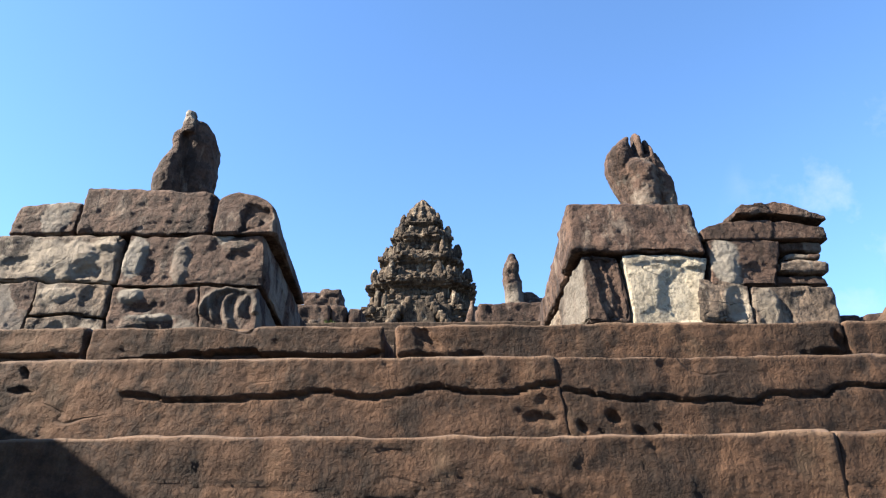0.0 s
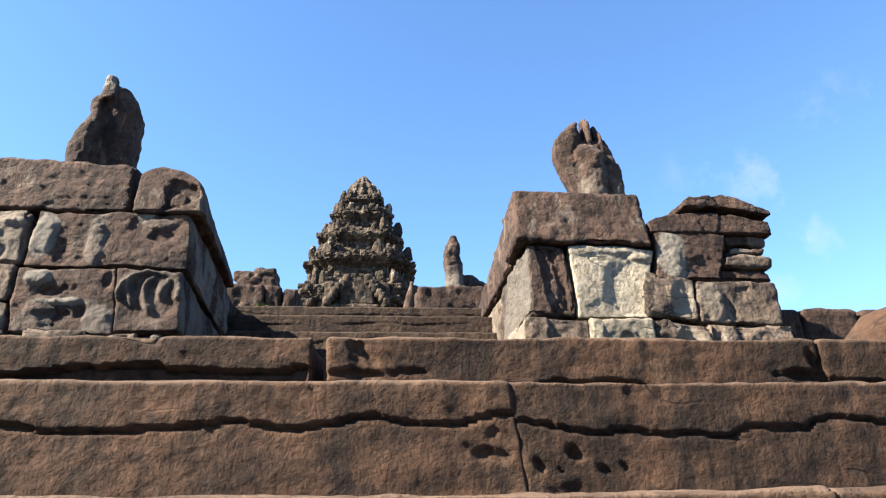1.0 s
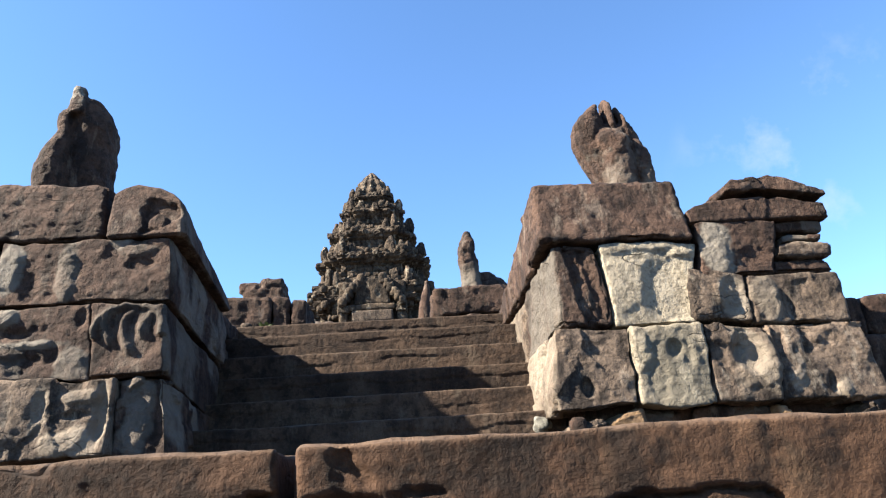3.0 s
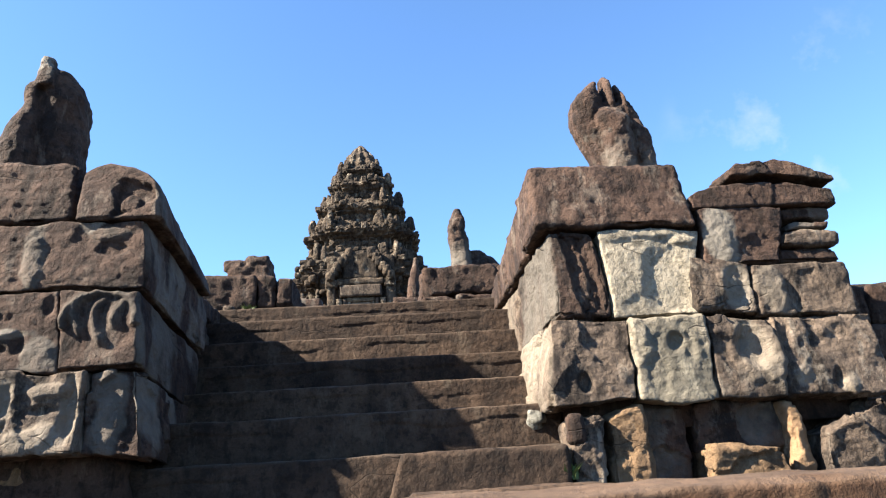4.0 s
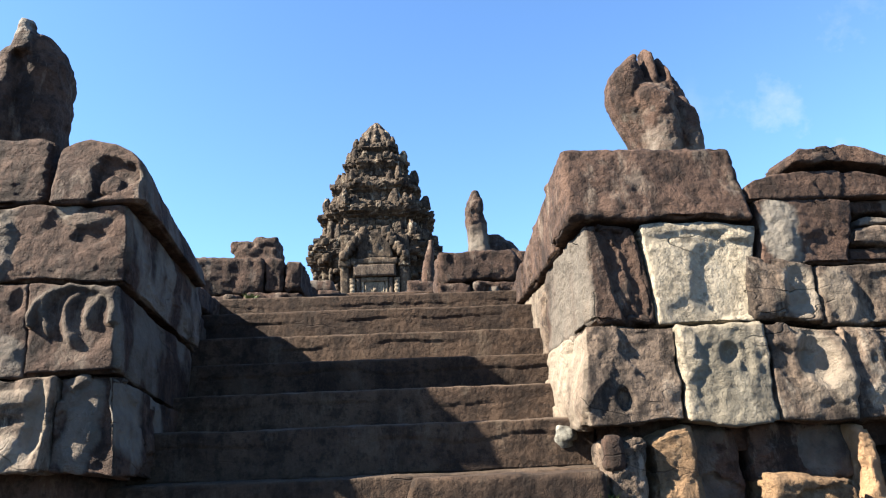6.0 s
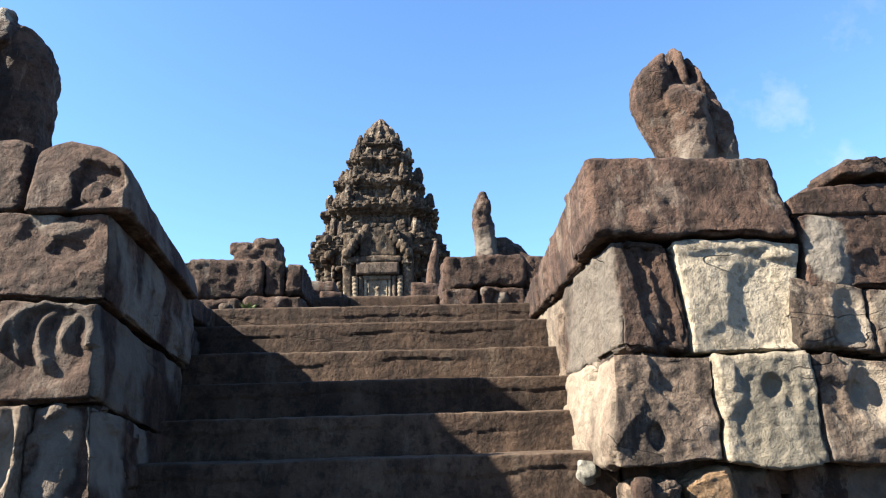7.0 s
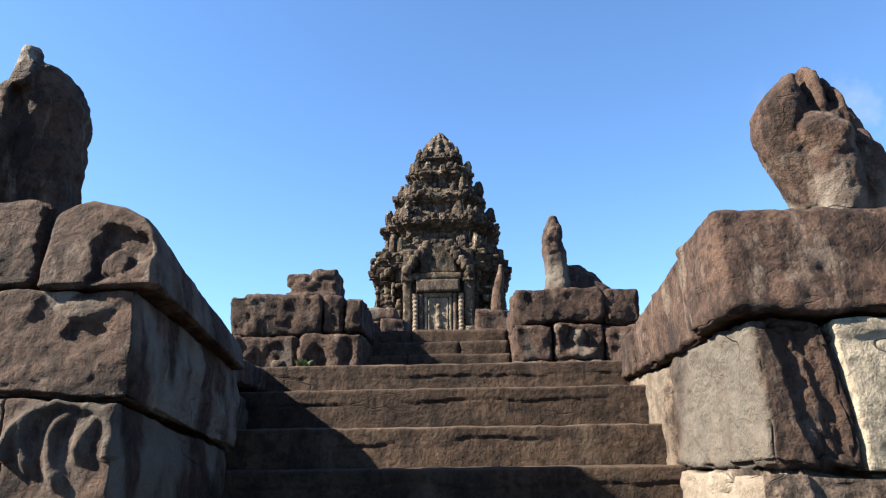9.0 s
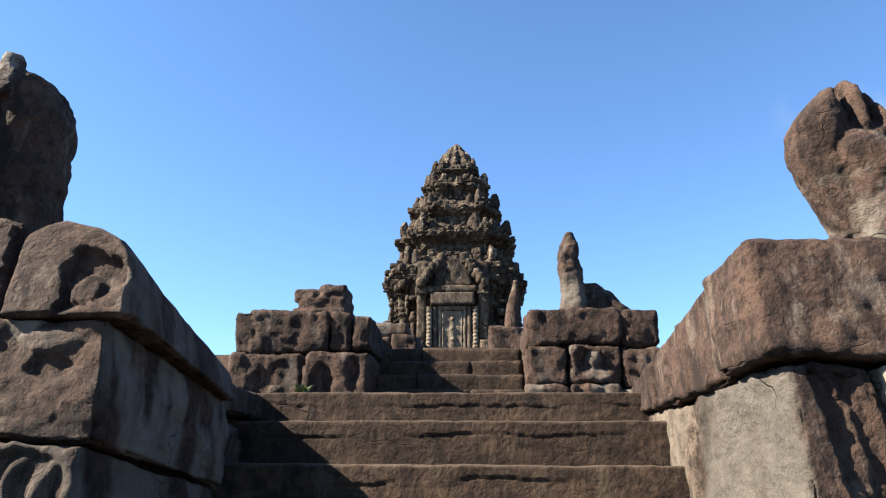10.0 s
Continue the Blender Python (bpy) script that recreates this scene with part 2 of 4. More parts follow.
# ---- ground and terraces ----
def slab_row(parent, x0, x1, y0, y1, z0, z1, joints, seed, material, name="step_block", gap=0.012, **how):
    xs = [x0, *joints, x1]
    for i, (a, b) in enumerate(zip(xs, xs[1:])):
        block(parent, (a + gap / 2, b - gap / 2, y0, y1, z0, z1), seed + i, material, name, **how)


ground = put_mesh("ground", np.array([[x, y, 0.0] for y in (-2500, -60, 0, 80, 2500) for x in (-2500, -60, 60, 2500)], float),
                  [[r * 4 + c, r * 4 + c + 1, r * 4 + c + 5, r * 4 + c + 4] for r in range(4) for c in range(3)], EARTH)
tagged(ground, "dry bare earth round the temple", "ground", kind="structure")


def terrace(name, x0, x1, y0, y1, z0, z1, seed, label):
    v, q, f = stone(x0, x1, y0, y1, z0, z1, seed, res=0.6, rnd=0.06, amp=0.03, chip=0.0)
    ob = put_mesh(name, v, q, STAIR, None, f)
    return tagged(ob, label, "terrace", kind="structure")


terrace("terrace_lower", -30, 30, 3.15, 9.0, -0.1, 1.95, 1, "lowest terrace of worn brown sandstone")
terrace("terrace_first_west", -28, -2.2, 8.75, 10.4, 1.9, 3.95, 2, "edge of the first terrace of dark sandstone paving")
terrace("terrace_first_east", 1.7, 28, 8.75, 10.4, 1.9, 3.95, 8, "edge of the first terrace of dark sandstone paving")
terrace("terrace_first", -28, 28, 10.3, 16.3, 1.9, 4.44, 3, "first terrace of dark sandstone paving")
terrace("terrace_second", -22, 22, 16.9, 24.0, 4.0, 5.86, 4, "second terrace of dark sandstone")
terrace("terrace_second_west", -22, -2.2, 15.6, 17.1, 4.0, 5.70, 9, "edge of the second terrace of dark sandstone")
terrace("terrace_second_east", 0.8, 22, 15.6, 17.1, 4.0, 5.70, 10, "edge of the second terrace of dark sandstone")
terrace("terrace_third", -18, 18, 22.8, 31.0, 5.0, 6.78, 5, "third terrace of dark sandstone")
terrace("terrace_third_west", -18, -2.0, 22.0, 23.0, 5.0, 6.7, 11, "edge of the third terrace of dark sandstone")
terrace("terrace_third_east", 0.3, 18, 22.0, 23.0, 5.0, 6.7, 12, "edge of the third terrace of dark sandstone")
terrace("terrace_fourth", -15, 13, 29.0, 38.0, 6.0, 7.7, 6, "fourth terrace of dark sandstone")
terrace("tower_plinth", -8.5, 4.5, 40.4, 53.0, 8.0, 9.88, 13, "worn sandstone plinth under the tower")
terrace("terrace_top", -12, 9, 37.0, 58.0, 7.0, 9.0, 7, "top terrace of dark sandstone under the tower")

# ---- lower flight ----
lower = thing("lower_stairs", (-0.25, 1.4, 0), "lower flight of broad worn brown sandstone steps", "stairs")


def riser(line, proud, slit, seed, pits=(), ends=0.0):
    """A riser whose upper skin stands proud above a ragged crack; line is (x, z) pairs, pits are x, z, half width, half height, depth."""
    lx, lz = [q[0] for q in line], [q[1] for q in line]

    def carve(p, n):
        front = np.clip(-n[:, 1] * 1.5, 0, 1)
        q = np.stack([p[:, 0], 0 * p[:, 0], 0 * p[:, 0] + seed], 1)
        crack = np.interp(p[:, 0], lx, lz) + 0.012 * fbm(q * 9, 4, seed)
        inside = np.clip((p[:, 0] - lx[0]) / 0.05, ends, 1) * np.clip((lx[-1] - p[:, 0]) / 0.05, ends, 1)
        width = 0.0045 * (1.0 + 0.55 * fbm(q * 12, 3, seed + 3))
        deep = front * inside * (proud * np.clip((crack - p[:, 2]) / 0.006, 0, 1) * np.clip((p[:, 2] - crack + 0.16) / 0.12, 0, 1)
                                 + slit * np.clip(1.6 - np.abs(p[:, 2] - crack + 0.008) / width, 0, 1))
        for x, z, w, h, depth in pits:
            e = np.hypot((p[:, 0] + 0.4 * (p[:, 2] - z) - x) / w, (p[:, 2] - z) / h) + 0.6 * fbm(p * 22, 3, 6)
            deep = deep + front * 0.5 * depth * np.clip((1.15 - e) * 2, 0, 1)
        # tool marks and bedding
        deep = deep + front * 0.008 * np.clip(fbm(p * np.array([20, 20, 13.0]) + seed, 4, seed + 8) - 0.1, 0, 1)
        deep = deep + front * 0.006 * fbm(p * np.array([3.0, 3.0, 14.0]) + 2 * seed, 4, seed + 12)
        # paler tops and upper edges: wear, plus sun catch painted into the colour
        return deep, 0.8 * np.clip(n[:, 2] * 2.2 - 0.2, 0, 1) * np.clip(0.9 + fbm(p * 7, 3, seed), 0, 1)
    return carve


near = dict(res=0.0095, res_y=0.03, rnd=0.018, amp=0.010, rough=0.009, chip=0.03)
TOP_LINES = [
    [(-2.3, 2.21), (-1.4, 2.20)],
    [(-1.4, 2.16), (-1.0, 2.20), (-0.872, 2.212), (-0.705, 2.214), (-0.687, 2.197), (-0.283, 2.191), (-0.252, 2.208), (-0.18, 2.211)],
    [(0.46, 2.07), (0.48, 2.135), (0.667, 2.152), (0.751, 2.146), (0.874, 2.166), (0.959, 2.154), (0.991, 2.137), (1.04, 2.08)],
    [(1.6, 2.16), (2.4, 2.15)],
]
TOP_PITS = [(-0.04, 2.27, 0.03, 0.035, 0.03), (0.0, 2.235, 0.02, 0.03, 0.03), (-0.03, 2.178, 0.11, 0.014, 0.045), (0.16, 2.187, 0.045, 0.010, 0.03), (1.56, 2.175, 0.09, 0.022, 0.07), (1.62, 2.22, 0.018, 0.04, 0.06), (-0.78, 2.305, 0.03, 0.016, 0.03)]
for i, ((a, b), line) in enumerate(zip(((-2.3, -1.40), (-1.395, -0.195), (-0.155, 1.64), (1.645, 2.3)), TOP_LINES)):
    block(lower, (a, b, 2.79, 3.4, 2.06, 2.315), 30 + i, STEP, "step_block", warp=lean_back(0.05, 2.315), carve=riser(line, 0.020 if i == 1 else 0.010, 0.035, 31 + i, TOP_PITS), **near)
MID_PITS = [(0.612, 1.881, 0.022, 0.018, 0.05), (0.505, 1.849, 0.016, 0.022, 0.05), (0.36, 1.88, 0.05, 0.02, 0.03), (0.70, 1.835, 0.014, 0.01, 0.03), (0.76, 1.845, 0.01, 0.016, 0.03),
            (0.57, 1.835, 0.012, 0.01, 0.03), (-1.41, 2.05, 0.012, 0.02, 0.04), (-1.40, 1.985, 0.05, 0.01, 0.03), (0.40, 1.93, 0.04, 0.03, 0.015), (0.02, 2.05, 0.003, 0.06, 0.01)]
MID_LINES = [
    [(-1.08, 1.99), (-1.052, 1.968), (-0.701, 1.961), (-0.444, 1.97), (-0.358, 1.98), (-0.322, 1.968), (-0.183, 1.968), (0.028, 1.998), (0.134, 1.981), (0.276, 1.972), (0.347, 1.993), (0.46, 2.011)],
    [(0.42, 1.985), (0.56, 1.963), (0.702, 1.943), (0.793, 1.955), (1.097, 1.929), (1.158, 1.969), (1.34, 1.964), (1.373, 1.99), (1.44, 1.999), (1.562, 1.981), (2.4, 1.96)],
]


def joint_slant(x_top, x_mid, z_mid):
    """Leans one end of a block along a crooked crack."""
    def warp(p):
        q = p.copy()
        pull = np.interp(q[:, 2], [1.70, z_mid, 2.10], [0.03, 0.0, x_top - x_mid])
        q[:, 0] += pull * np.clip(1 - np.abs(q[:, 0] - x_mid) / 0.5, 0, 1)
        q[:, 1] += 0.09 * (q[:, 2] - 2.10)
        return q
    return warp


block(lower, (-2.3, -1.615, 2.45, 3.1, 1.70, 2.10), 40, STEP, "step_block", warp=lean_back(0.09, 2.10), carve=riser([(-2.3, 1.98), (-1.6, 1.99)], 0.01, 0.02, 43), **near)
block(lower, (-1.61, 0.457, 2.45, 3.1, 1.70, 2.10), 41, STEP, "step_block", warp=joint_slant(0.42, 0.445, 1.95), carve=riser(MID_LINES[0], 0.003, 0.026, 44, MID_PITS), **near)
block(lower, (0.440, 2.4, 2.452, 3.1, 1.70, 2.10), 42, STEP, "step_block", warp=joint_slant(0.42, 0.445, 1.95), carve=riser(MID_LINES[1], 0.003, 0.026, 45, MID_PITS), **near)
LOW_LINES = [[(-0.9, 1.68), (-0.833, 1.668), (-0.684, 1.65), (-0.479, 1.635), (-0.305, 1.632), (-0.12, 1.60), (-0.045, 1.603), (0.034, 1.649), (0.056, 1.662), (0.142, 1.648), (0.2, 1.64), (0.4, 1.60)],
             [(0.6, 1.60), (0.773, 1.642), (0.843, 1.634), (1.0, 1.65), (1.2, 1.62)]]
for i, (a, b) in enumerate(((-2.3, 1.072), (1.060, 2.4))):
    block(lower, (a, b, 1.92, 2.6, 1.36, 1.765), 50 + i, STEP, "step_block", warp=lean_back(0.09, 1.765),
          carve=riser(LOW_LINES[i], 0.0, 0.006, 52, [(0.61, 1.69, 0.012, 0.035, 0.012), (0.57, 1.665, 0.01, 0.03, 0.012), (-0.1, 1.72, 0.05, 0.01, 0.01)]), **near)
y, z = 1.92, 1.37
for i in range(4):
    y, z = y - 0.42, z - 0.0
    slab_row(lower, -2.3, 2.3, y, y + 0.6, z - 0.36, z, (-0.7 + 0.3 * i, 0.8 - 0.2 * i), 60 + 4 * i, STEP, res=0.08)
    z -= 0.34
# wings beside the lower flight
wing = thing("stair_wing", (2.3, 2.6, 0), "rounded worn sandstone block beside the lower steps", "stone block", "lower stair wings")
block(wing, (1.86, 2.7, 2.72, 3.14, 1.0, 2.46), 71, STEP, rnd=0.2, res=0.05)
block(wing, (1.85, 3.0, 1.2, 2.7, 0.0, 1.3), 72, STEP, rnd=0.12, res=0.07)
wing = thing("stair_wing", (-3.2, 1.2, 0), "tall weathered sandstone pier beside the lower steps", "stone block", "lower stair wings")
def sloping(p):
    q = p.copy()
    q[:, 2] = 1.7 + (q[:, 2] - 1.7) * (1 - 0.37 * np.clip((q[:, 1] - 0.3) / 1.9, 0, 1))
    return q


block(wing, (-4.3, -2.46, 0.3, 2.2, 1.7, 3.37), 73, STEP, rnd=0.1, res=0.08, warp=sloping)
block(wing, (-4.3, -2.31, 0.0, 2.0, 0.0, 1.7), 74, STEP, rnd=0.1, res=0.08)

# ---- first flight ----
flight = thing("first_stairs", (-0.24, 8.2, 2.2), "steep flight of dark worn sandstone steps between two piers", "stairs")
EDGES = [(6.62, 2.2), (7.12, 2.54), (7.47, 2.90), (8.056, 3.213), (8.48, 3.52), (8.894, 3.824), (9.42, 4.171), (10.03, 4.46)]
JOINTS = [()] * 8


def strata(z_line, seed, depth=0.02):
    def carve(p, n):
        front = np.clip(-n[:, 1] * 1.5, 0, 1)
        q = np.stack([p[:, 0] * 2.0, 0 * p[:, 0], 0 * p[:, 0] + seed], 1)
        line = z_line + 0.05 * fbm(q, 3, seed) + 0.015 * fbm(q * 6, 3, seed + 1)
        gate = np.clip(1.6 * vnoise(q * 1.1 + 5, seed) + 0.7, 0, 1)
        return front * gate * (depth * np.clip((line - p[:, 2]) / 0.012, 0, 1) + 0.012 * bump_at(p[:, 2], line - 0.006, 0.007)), 0.5 * np.clip(n[:, 2] * 1.6, 0, 1) * np.clip(0.7 + fbm(p * 7, 3, seed), 0, 1)
    return carve


for i, ((y, z), joint) in enumerate(zip(EDGES, JOINTS)):
    xs = [-2.3, *joint, 1.5]
    for j, (a, b) in enumerate(zip(xs, xs[1:])):
        block(flight, (a + 0.002, b - 0.002, y, y + 0.85, z - 0.37, z), 80 + 5 * i + j, STAIR, "step_block",
              res=0.015, res_y=0.05, rnd=0.018, amp=0.009, rough=0.008, chip=0.02, warp=lean_back(0.10, z), carve=strata(z - 0.12, 80 + i, 0.01))


def slant_end(p):
    q = p.copy()
    q[:, 0] += np.clip(0.6 - q[:, 0], 0, 1) * np.clip(q[:, 2] - 2.2, 0, 1) * 0.55
    return q


block(flight, (0.0, 1.36, 6.72, 7.3, 2.16, 2.53), 121, STAIR, "step_block", res=0.025, warp=slant_end, chip=0.05)
block(flight, (0.15, 1.5, 6.3, 6.95, 1.93, 2.25), 122, STAIR, "step_block", res=0.03)

# ---- piers of the first flight ----
def leaning(slope, z_ref, quad=None, bounds=None, dip=0.0, y_ref=6.9):
    """Bends a box: its front view to the quad of (x, z) corners (foot left, foot right, top right, top left), its face leant back, its far end lowered."""
    def warp(p):
        q = p.copy()
        if quad is not None:
            u = (q[:, 0] - bounds[0]) / (bounds[1] - bounds[0])
            v = (q[:, 2] - bounds[2]) / (bounds[3] - bounds[2])
            for axis, col in ((0, 0), (1, 2)):
                q[:, col] = (1 - v) * ((1 - u) * quad[0][axis] + u * quad[1][axis]) + v * ((1 - u) * quad[3][axis] + u * quad[2][axis])
        w = q * np.array([2.3, 0.8, 2.3])
        stray = np.stack([0.045 * fbm(w + 3.1, 3, 61), 0 * w[:, 0], 0.035 * fbm(w + 8.7, 3, 62)], 1)
        q = q + stray
        q[:, 1] += slope * (q[:, 2] - z_ref)
        q[:, 2] -= dip * np.clip(q[:, 1] - y_ref, 0, 4)
        return q
    return warp


def hewn(parent, quad, y0, y1, seed, material, slope=0.13, z_ref=3.45, dip=0.0, **how):
    """A fitted block whose front view is a quad."""
    xs, zs = [c[0] for c in quad], [c[1] for c in quad]
    x0, x1 = (xs[0] + xs[3]) / 2, (xs[1] + xs[2]) / 2
    z0, z1 = (zs[0] + zs[1]) / 2, (zs[2] + zs[3]) / 2
    base = dict(res=0.014, res_y=0.035, rnd=0.02, amp=0.026, rough=0.018, chip=0.09, shards=0.008, bare=0.15)
    base.update(how)
    return block(parent, (x0, x1, y0, y1, z0, z1), seed, material, warp=leaning(slope, z_ref, quad, (x0, x1, z0, z1), dip), **base)


def dents(items, seed=3, skin=None):
    """Carver for the front face: items of x, z, half width, half height, depth (negative stands proud), flake, ragged rim."""
    def carve(p, n):
        deep, flake_lit = np.zeros(len(p)), np.zeros(len(p))
        front = np.clip(-n[:, 1] * 1.8, 0, 1)
        wob = fbm(p * 5.0 + seed, 4, seed)
        for x, z, w, h, depth, fl, ragged in items:
            e = np.hypot((p[:, 0] - x) / w, (p[:, 2] - z) / h) + 1.5 * ragged * wob
            m = np.clip((1.05 - e) * 1.7, 0, 1)
            m = m * m * (3 - 2 * m)
            deep = deep + 0.62 * depth * m * front
            flake_lit = np.maximum(flake_lit * np.where(fl < 0, 1 - np.clip((1.1 - e) * 5, 0, 1), 1), np.clip(fl, 0, 1) * np.clip((1.1 - e) * 5, 0, 1) * front)
        if skin is not None:
            flake_lit = np.maximum(flake_lit, skin(p, n))
        return deep, flake_lit
    return carve


def layered(p, n):
    """Upright leaves of stone that split from one another."""
    front = np.clip(-n[:, 1] * 1.8, 0, 1)
    run = p[:, 0] + 0.10 * (p[:, 2] - 3.9) + 0.05 * fbm(p * 4, 3, 7)
    leaf = np.clip((run - 1.60) / 0.012, 0, 1) * 0.045 + np.clip((run - 1.72) / 0.02, 0, 1) * 0.02 - np.clip((run - 1.79) / 0.03, 0, 1) * 0.03
    rub = 0.03 * np.clip(fbm(p * np.array([16, 16, 9.0]), 4, 9), 0, 1) * (run > 1.6)
    skin = 0.75 * np.clip(-n[:, 0] * 1.6, 0, 1) * np.clip(0.7 + 1.8 * fbm(p * np.array([3, 2.2, 1.2]), 4, 8), 0, 1)
    return front * (leaf + rub), skin


def side_skin(p, n):
    """Bleached skin on the face towards the stairs."""
    return 0.85 * np.clip(-n[:, 0] * 1.6, 0, 1) * np.clip(0.75 + 1.8 * fbm(p * np.array([3, 2.2, 1.0]), 5, 8), 0, 1)


def weathered(amount, seed):
    """Pale patches where the crust has come off, stretched along the drip."""
    def skin(p, n):
        return amount * np.clip((fbm(p * np.array([4.0, 4.0, 2.2]) + seed, 5, seed) + 0.05) * 4, 0, 1) * np.clip(-n[:, 1] * 1.8, 0, 1)
    return skin


tilt = lean_back(0.13, 3.45)


def fill(parent, bounds, seed, slope=None):
    block(parent, bounds, seed, PIER, "core", res=0.3, rnd=0.03, amp=0.0, chip=0.0, warp=slope)


right = thing("stair_pier", (2.7, 7.6, 2.2), "broken masonry pier of grey-brown and pale sandstone blocks", "pier", "piers of the first flight")
fill(right, (1.5, 3.9, 7.14, 8.9, 2.6, 4.3), 200, tilt)
fill(right, (1.5, 3.9, 7.22, 8.9, 1.93, 2.75), 199)
# lowest full course
hewn(right, [(1.30, 2.80), (1.96, 2.80), (1.99, 3.485), (1.33, 3.50)], 6.88, 8.3, 201, PALE, shards=0.016,
     carve=dents([(1.57, 2.97, 0.05, 0.08, 0.10, 0, 0.4), (1.72, 3.22, 0.26, 0.22, 0.012, -1, 0.8), (1.62, 3.4, 0.2, 0.08, -0.02, 0, 0.8)], 5, lambda p, n: np.maximum(side_skin(p, n), weathered(0.5, 4)(p, n) * np.clip((3.1 - p[:, 2]) * 5, 0, 1))))
hewn(right, [(1.965, 2.79), (2.60, 2.785), (2.62, 3.46), (1.995, 3.485)], 6.87, 7.8, 202, WHITE, shards=0.012,
     carve=dents([(2.36, 3.05, 0.27, 0.46, -0.015, 0.95, 0.5), (2.14, 3.03, 0.09, 0.22, 0.025, 0.5, 0.5), (2.34, 3.26, 0.085, 0.10, 0.08, 0.3, 0.25), (2.44, 3.22, 0.06, 0.14, 0.03, 0.5, 0.3), (2.05, 3.35, 0.08, 0.12, -0.02, -1, 0.6)], 6))
hewn(right, [(2.605, 2.79), (3.15, 2.78), (3.17, 3.43), (2.63, 3.455)], 6.88, 7.8, 203, PALE, shards=0.008,
     carve=dents([(3.05, 3.10, 0.24, 0.26, -0.05, 0.35, 0.5), (2.96, 3.21, 0.15, 0.20, 0.14, 0.8, 0.15), (3.12, 3.0, 0.10, 0.10, -0.03, 0.7, 0.5), (2.75, 3.2, 0.06, 0.2, 0.02, -1, 0.6)], 7))
hewn(right, [(3.155, 2.78), (4.05, 2.75), (4.02, 3.41), (3.175, 3.43)], 6.89, 7.9, 204, PALE, shards=0.014,
     carve=dents([(3.33, 2.95, 0.12, 0.13, -0.03, 0.8, 0.6), (3.61, 2.92, 0.06, 0.12, 0.07, 0, 0.4), (3.7, 2.85, 0.1, 0.1, -0.03, 0.7, 0.6), (3.55, 3.2, 0.3, 0.14, 0.02, 0, 0.9), (3.24, 3.3, 0.06, 0.2, 0.05, 0, 0.5)], 8))
# second course
hewn(right, [(1.40, 3.515), (1.885, 3.505), (1.84, 4.28), (1.43, 4.30)], 6.90, 8.55, 205, PIER, shards=0.010, bare=0.0, rnd=0.045, carve=layered)
hewn(right, [(1.895, 3.50), (2.60, 3.49), (2.76, 4.265), (1.87, 4.275)], 6.93, 7.8, 206, WHITE, shards=0.004, amp=0.014, rough=0.006, chip=0.03,
     carve=dents([(2.42, 3.80, 0.26, 0.42, 0.06, 0, 0.1), (2.12, 3.58, 0.18, 0.14, 0.02, 0, 0.25), (2.25, 4.24, 0.5, 0.06, -0.03, 0, 0.5), (2.62, 4.16, 0.14, 0.05, -0.05, 0, 0.4), (2.5, 3.50, 0.16, 0.05, -0.05, 0, 0.5)], 9))
hewn(right, [(2.57, 3.49), (3.10, 3.475), (3.15, 3.91), (2.64, 4.02)], 6.92, 7.8, 207, PALE, shards=0.006,
     carve=dents([(2.72, 3.74, 0.17, 0.24, -0.05, -1, 0.5), (2.98, 3.70, 0.14, 0.21, 0.05, 1.0, 0.15), (2.86, 3.73, 0.06, 0.1, -0.03, 0, 0.4)], 10))
hewn(right, [(3.115, 3.465), (3.96, 3.435), (3.97, 3.89), (3.165, 3.91)], 6.92, 7.8, 208, PALE, shards=0.008,
     carve=dents([(3.26, 3.67, 0.12, 0.2, -0.03, 0.6, 0.5), (3.45, 3.6, 0.05, 0.16, 0.04, 0, 0.5), (3.7, 3.68, 0.2, 0.14, 0.02, -1, 0.7)], 11))
# third course
hewn(right, [(2.765, 3.93), (3.43, 3.915), (3.56, 4.45), (2.80, 4.46)], 6.93, 7.8, 209, PIER, shards=0.008,
     carve=dents([(2.94, 4.17, 0.17, 0.30, -0.03, 0.95, 0.35), (3.28, 4.1, 0.2, 0.14, 0.03, -1, 0.7)], 12))
hewn(right, [(3.44, 3.915), (4.00, 3.91), (4.0, 4.04), (3.44, 4.05)], 6.97, 7.7, 210, PIER, rnd=0.04)
hewn(right, [(3.46, 4.055), (4.02, 4.045), (4.05, 4.215), (3.50, 4.205)], 6.93, 7.7, 211, PALE, rnd=0.045)
hewn(right, [(3.57, 4.21), (4.0, 4.22), (4.02, 4.325), (3.58, 4.325)], 6.96, 7.7, 212, PIER, rnd=0.04)
hewn(right, [(3.57, 4.33), (4.02, 4.33), (4.04, 4.45), (3.57, 4.455)], 6.98, 7.7, 213, PIER, rnd=0.04)
# cap stones
hewn(right, [(1.35, 4.315), (2.74, 4.285), (2.735, 4.945), (1.33, 4.955)], 6.98, 7.76, 214, PIER, slope=0.28, z_ref=4.3, rnd=0.05, shards=0.004, bare=0.03, amp=0.022,
     carve=dents([(1.75, 4.55, 0.10, 0.06, 0.012, 0, 0.6), (2.3, 4.40, 0.3, 0.05, 0.012, 0, 0.8), (2.55, 4.6, 0.1, 0.1, 0.01, 0, 0.8), (1.95, 4.72, 0.3, 0.06, -0.01, 0, 0.9)], 13))


def slab_top(p):
    q = p.copy()
    top = np.interp(q[:, 0], [2.74, 2.85, 3.09, 3.7, 4.05], [4.58, 4.645, 4.69, 4.69, 4.61])
    q[:, 2] = 4.455 + (q[:, 2] - 4.455) / 0.265 * (top - 4.455)
    q[:, 1] += 0.13 * (q[:, 2] - 3.45)
    return q


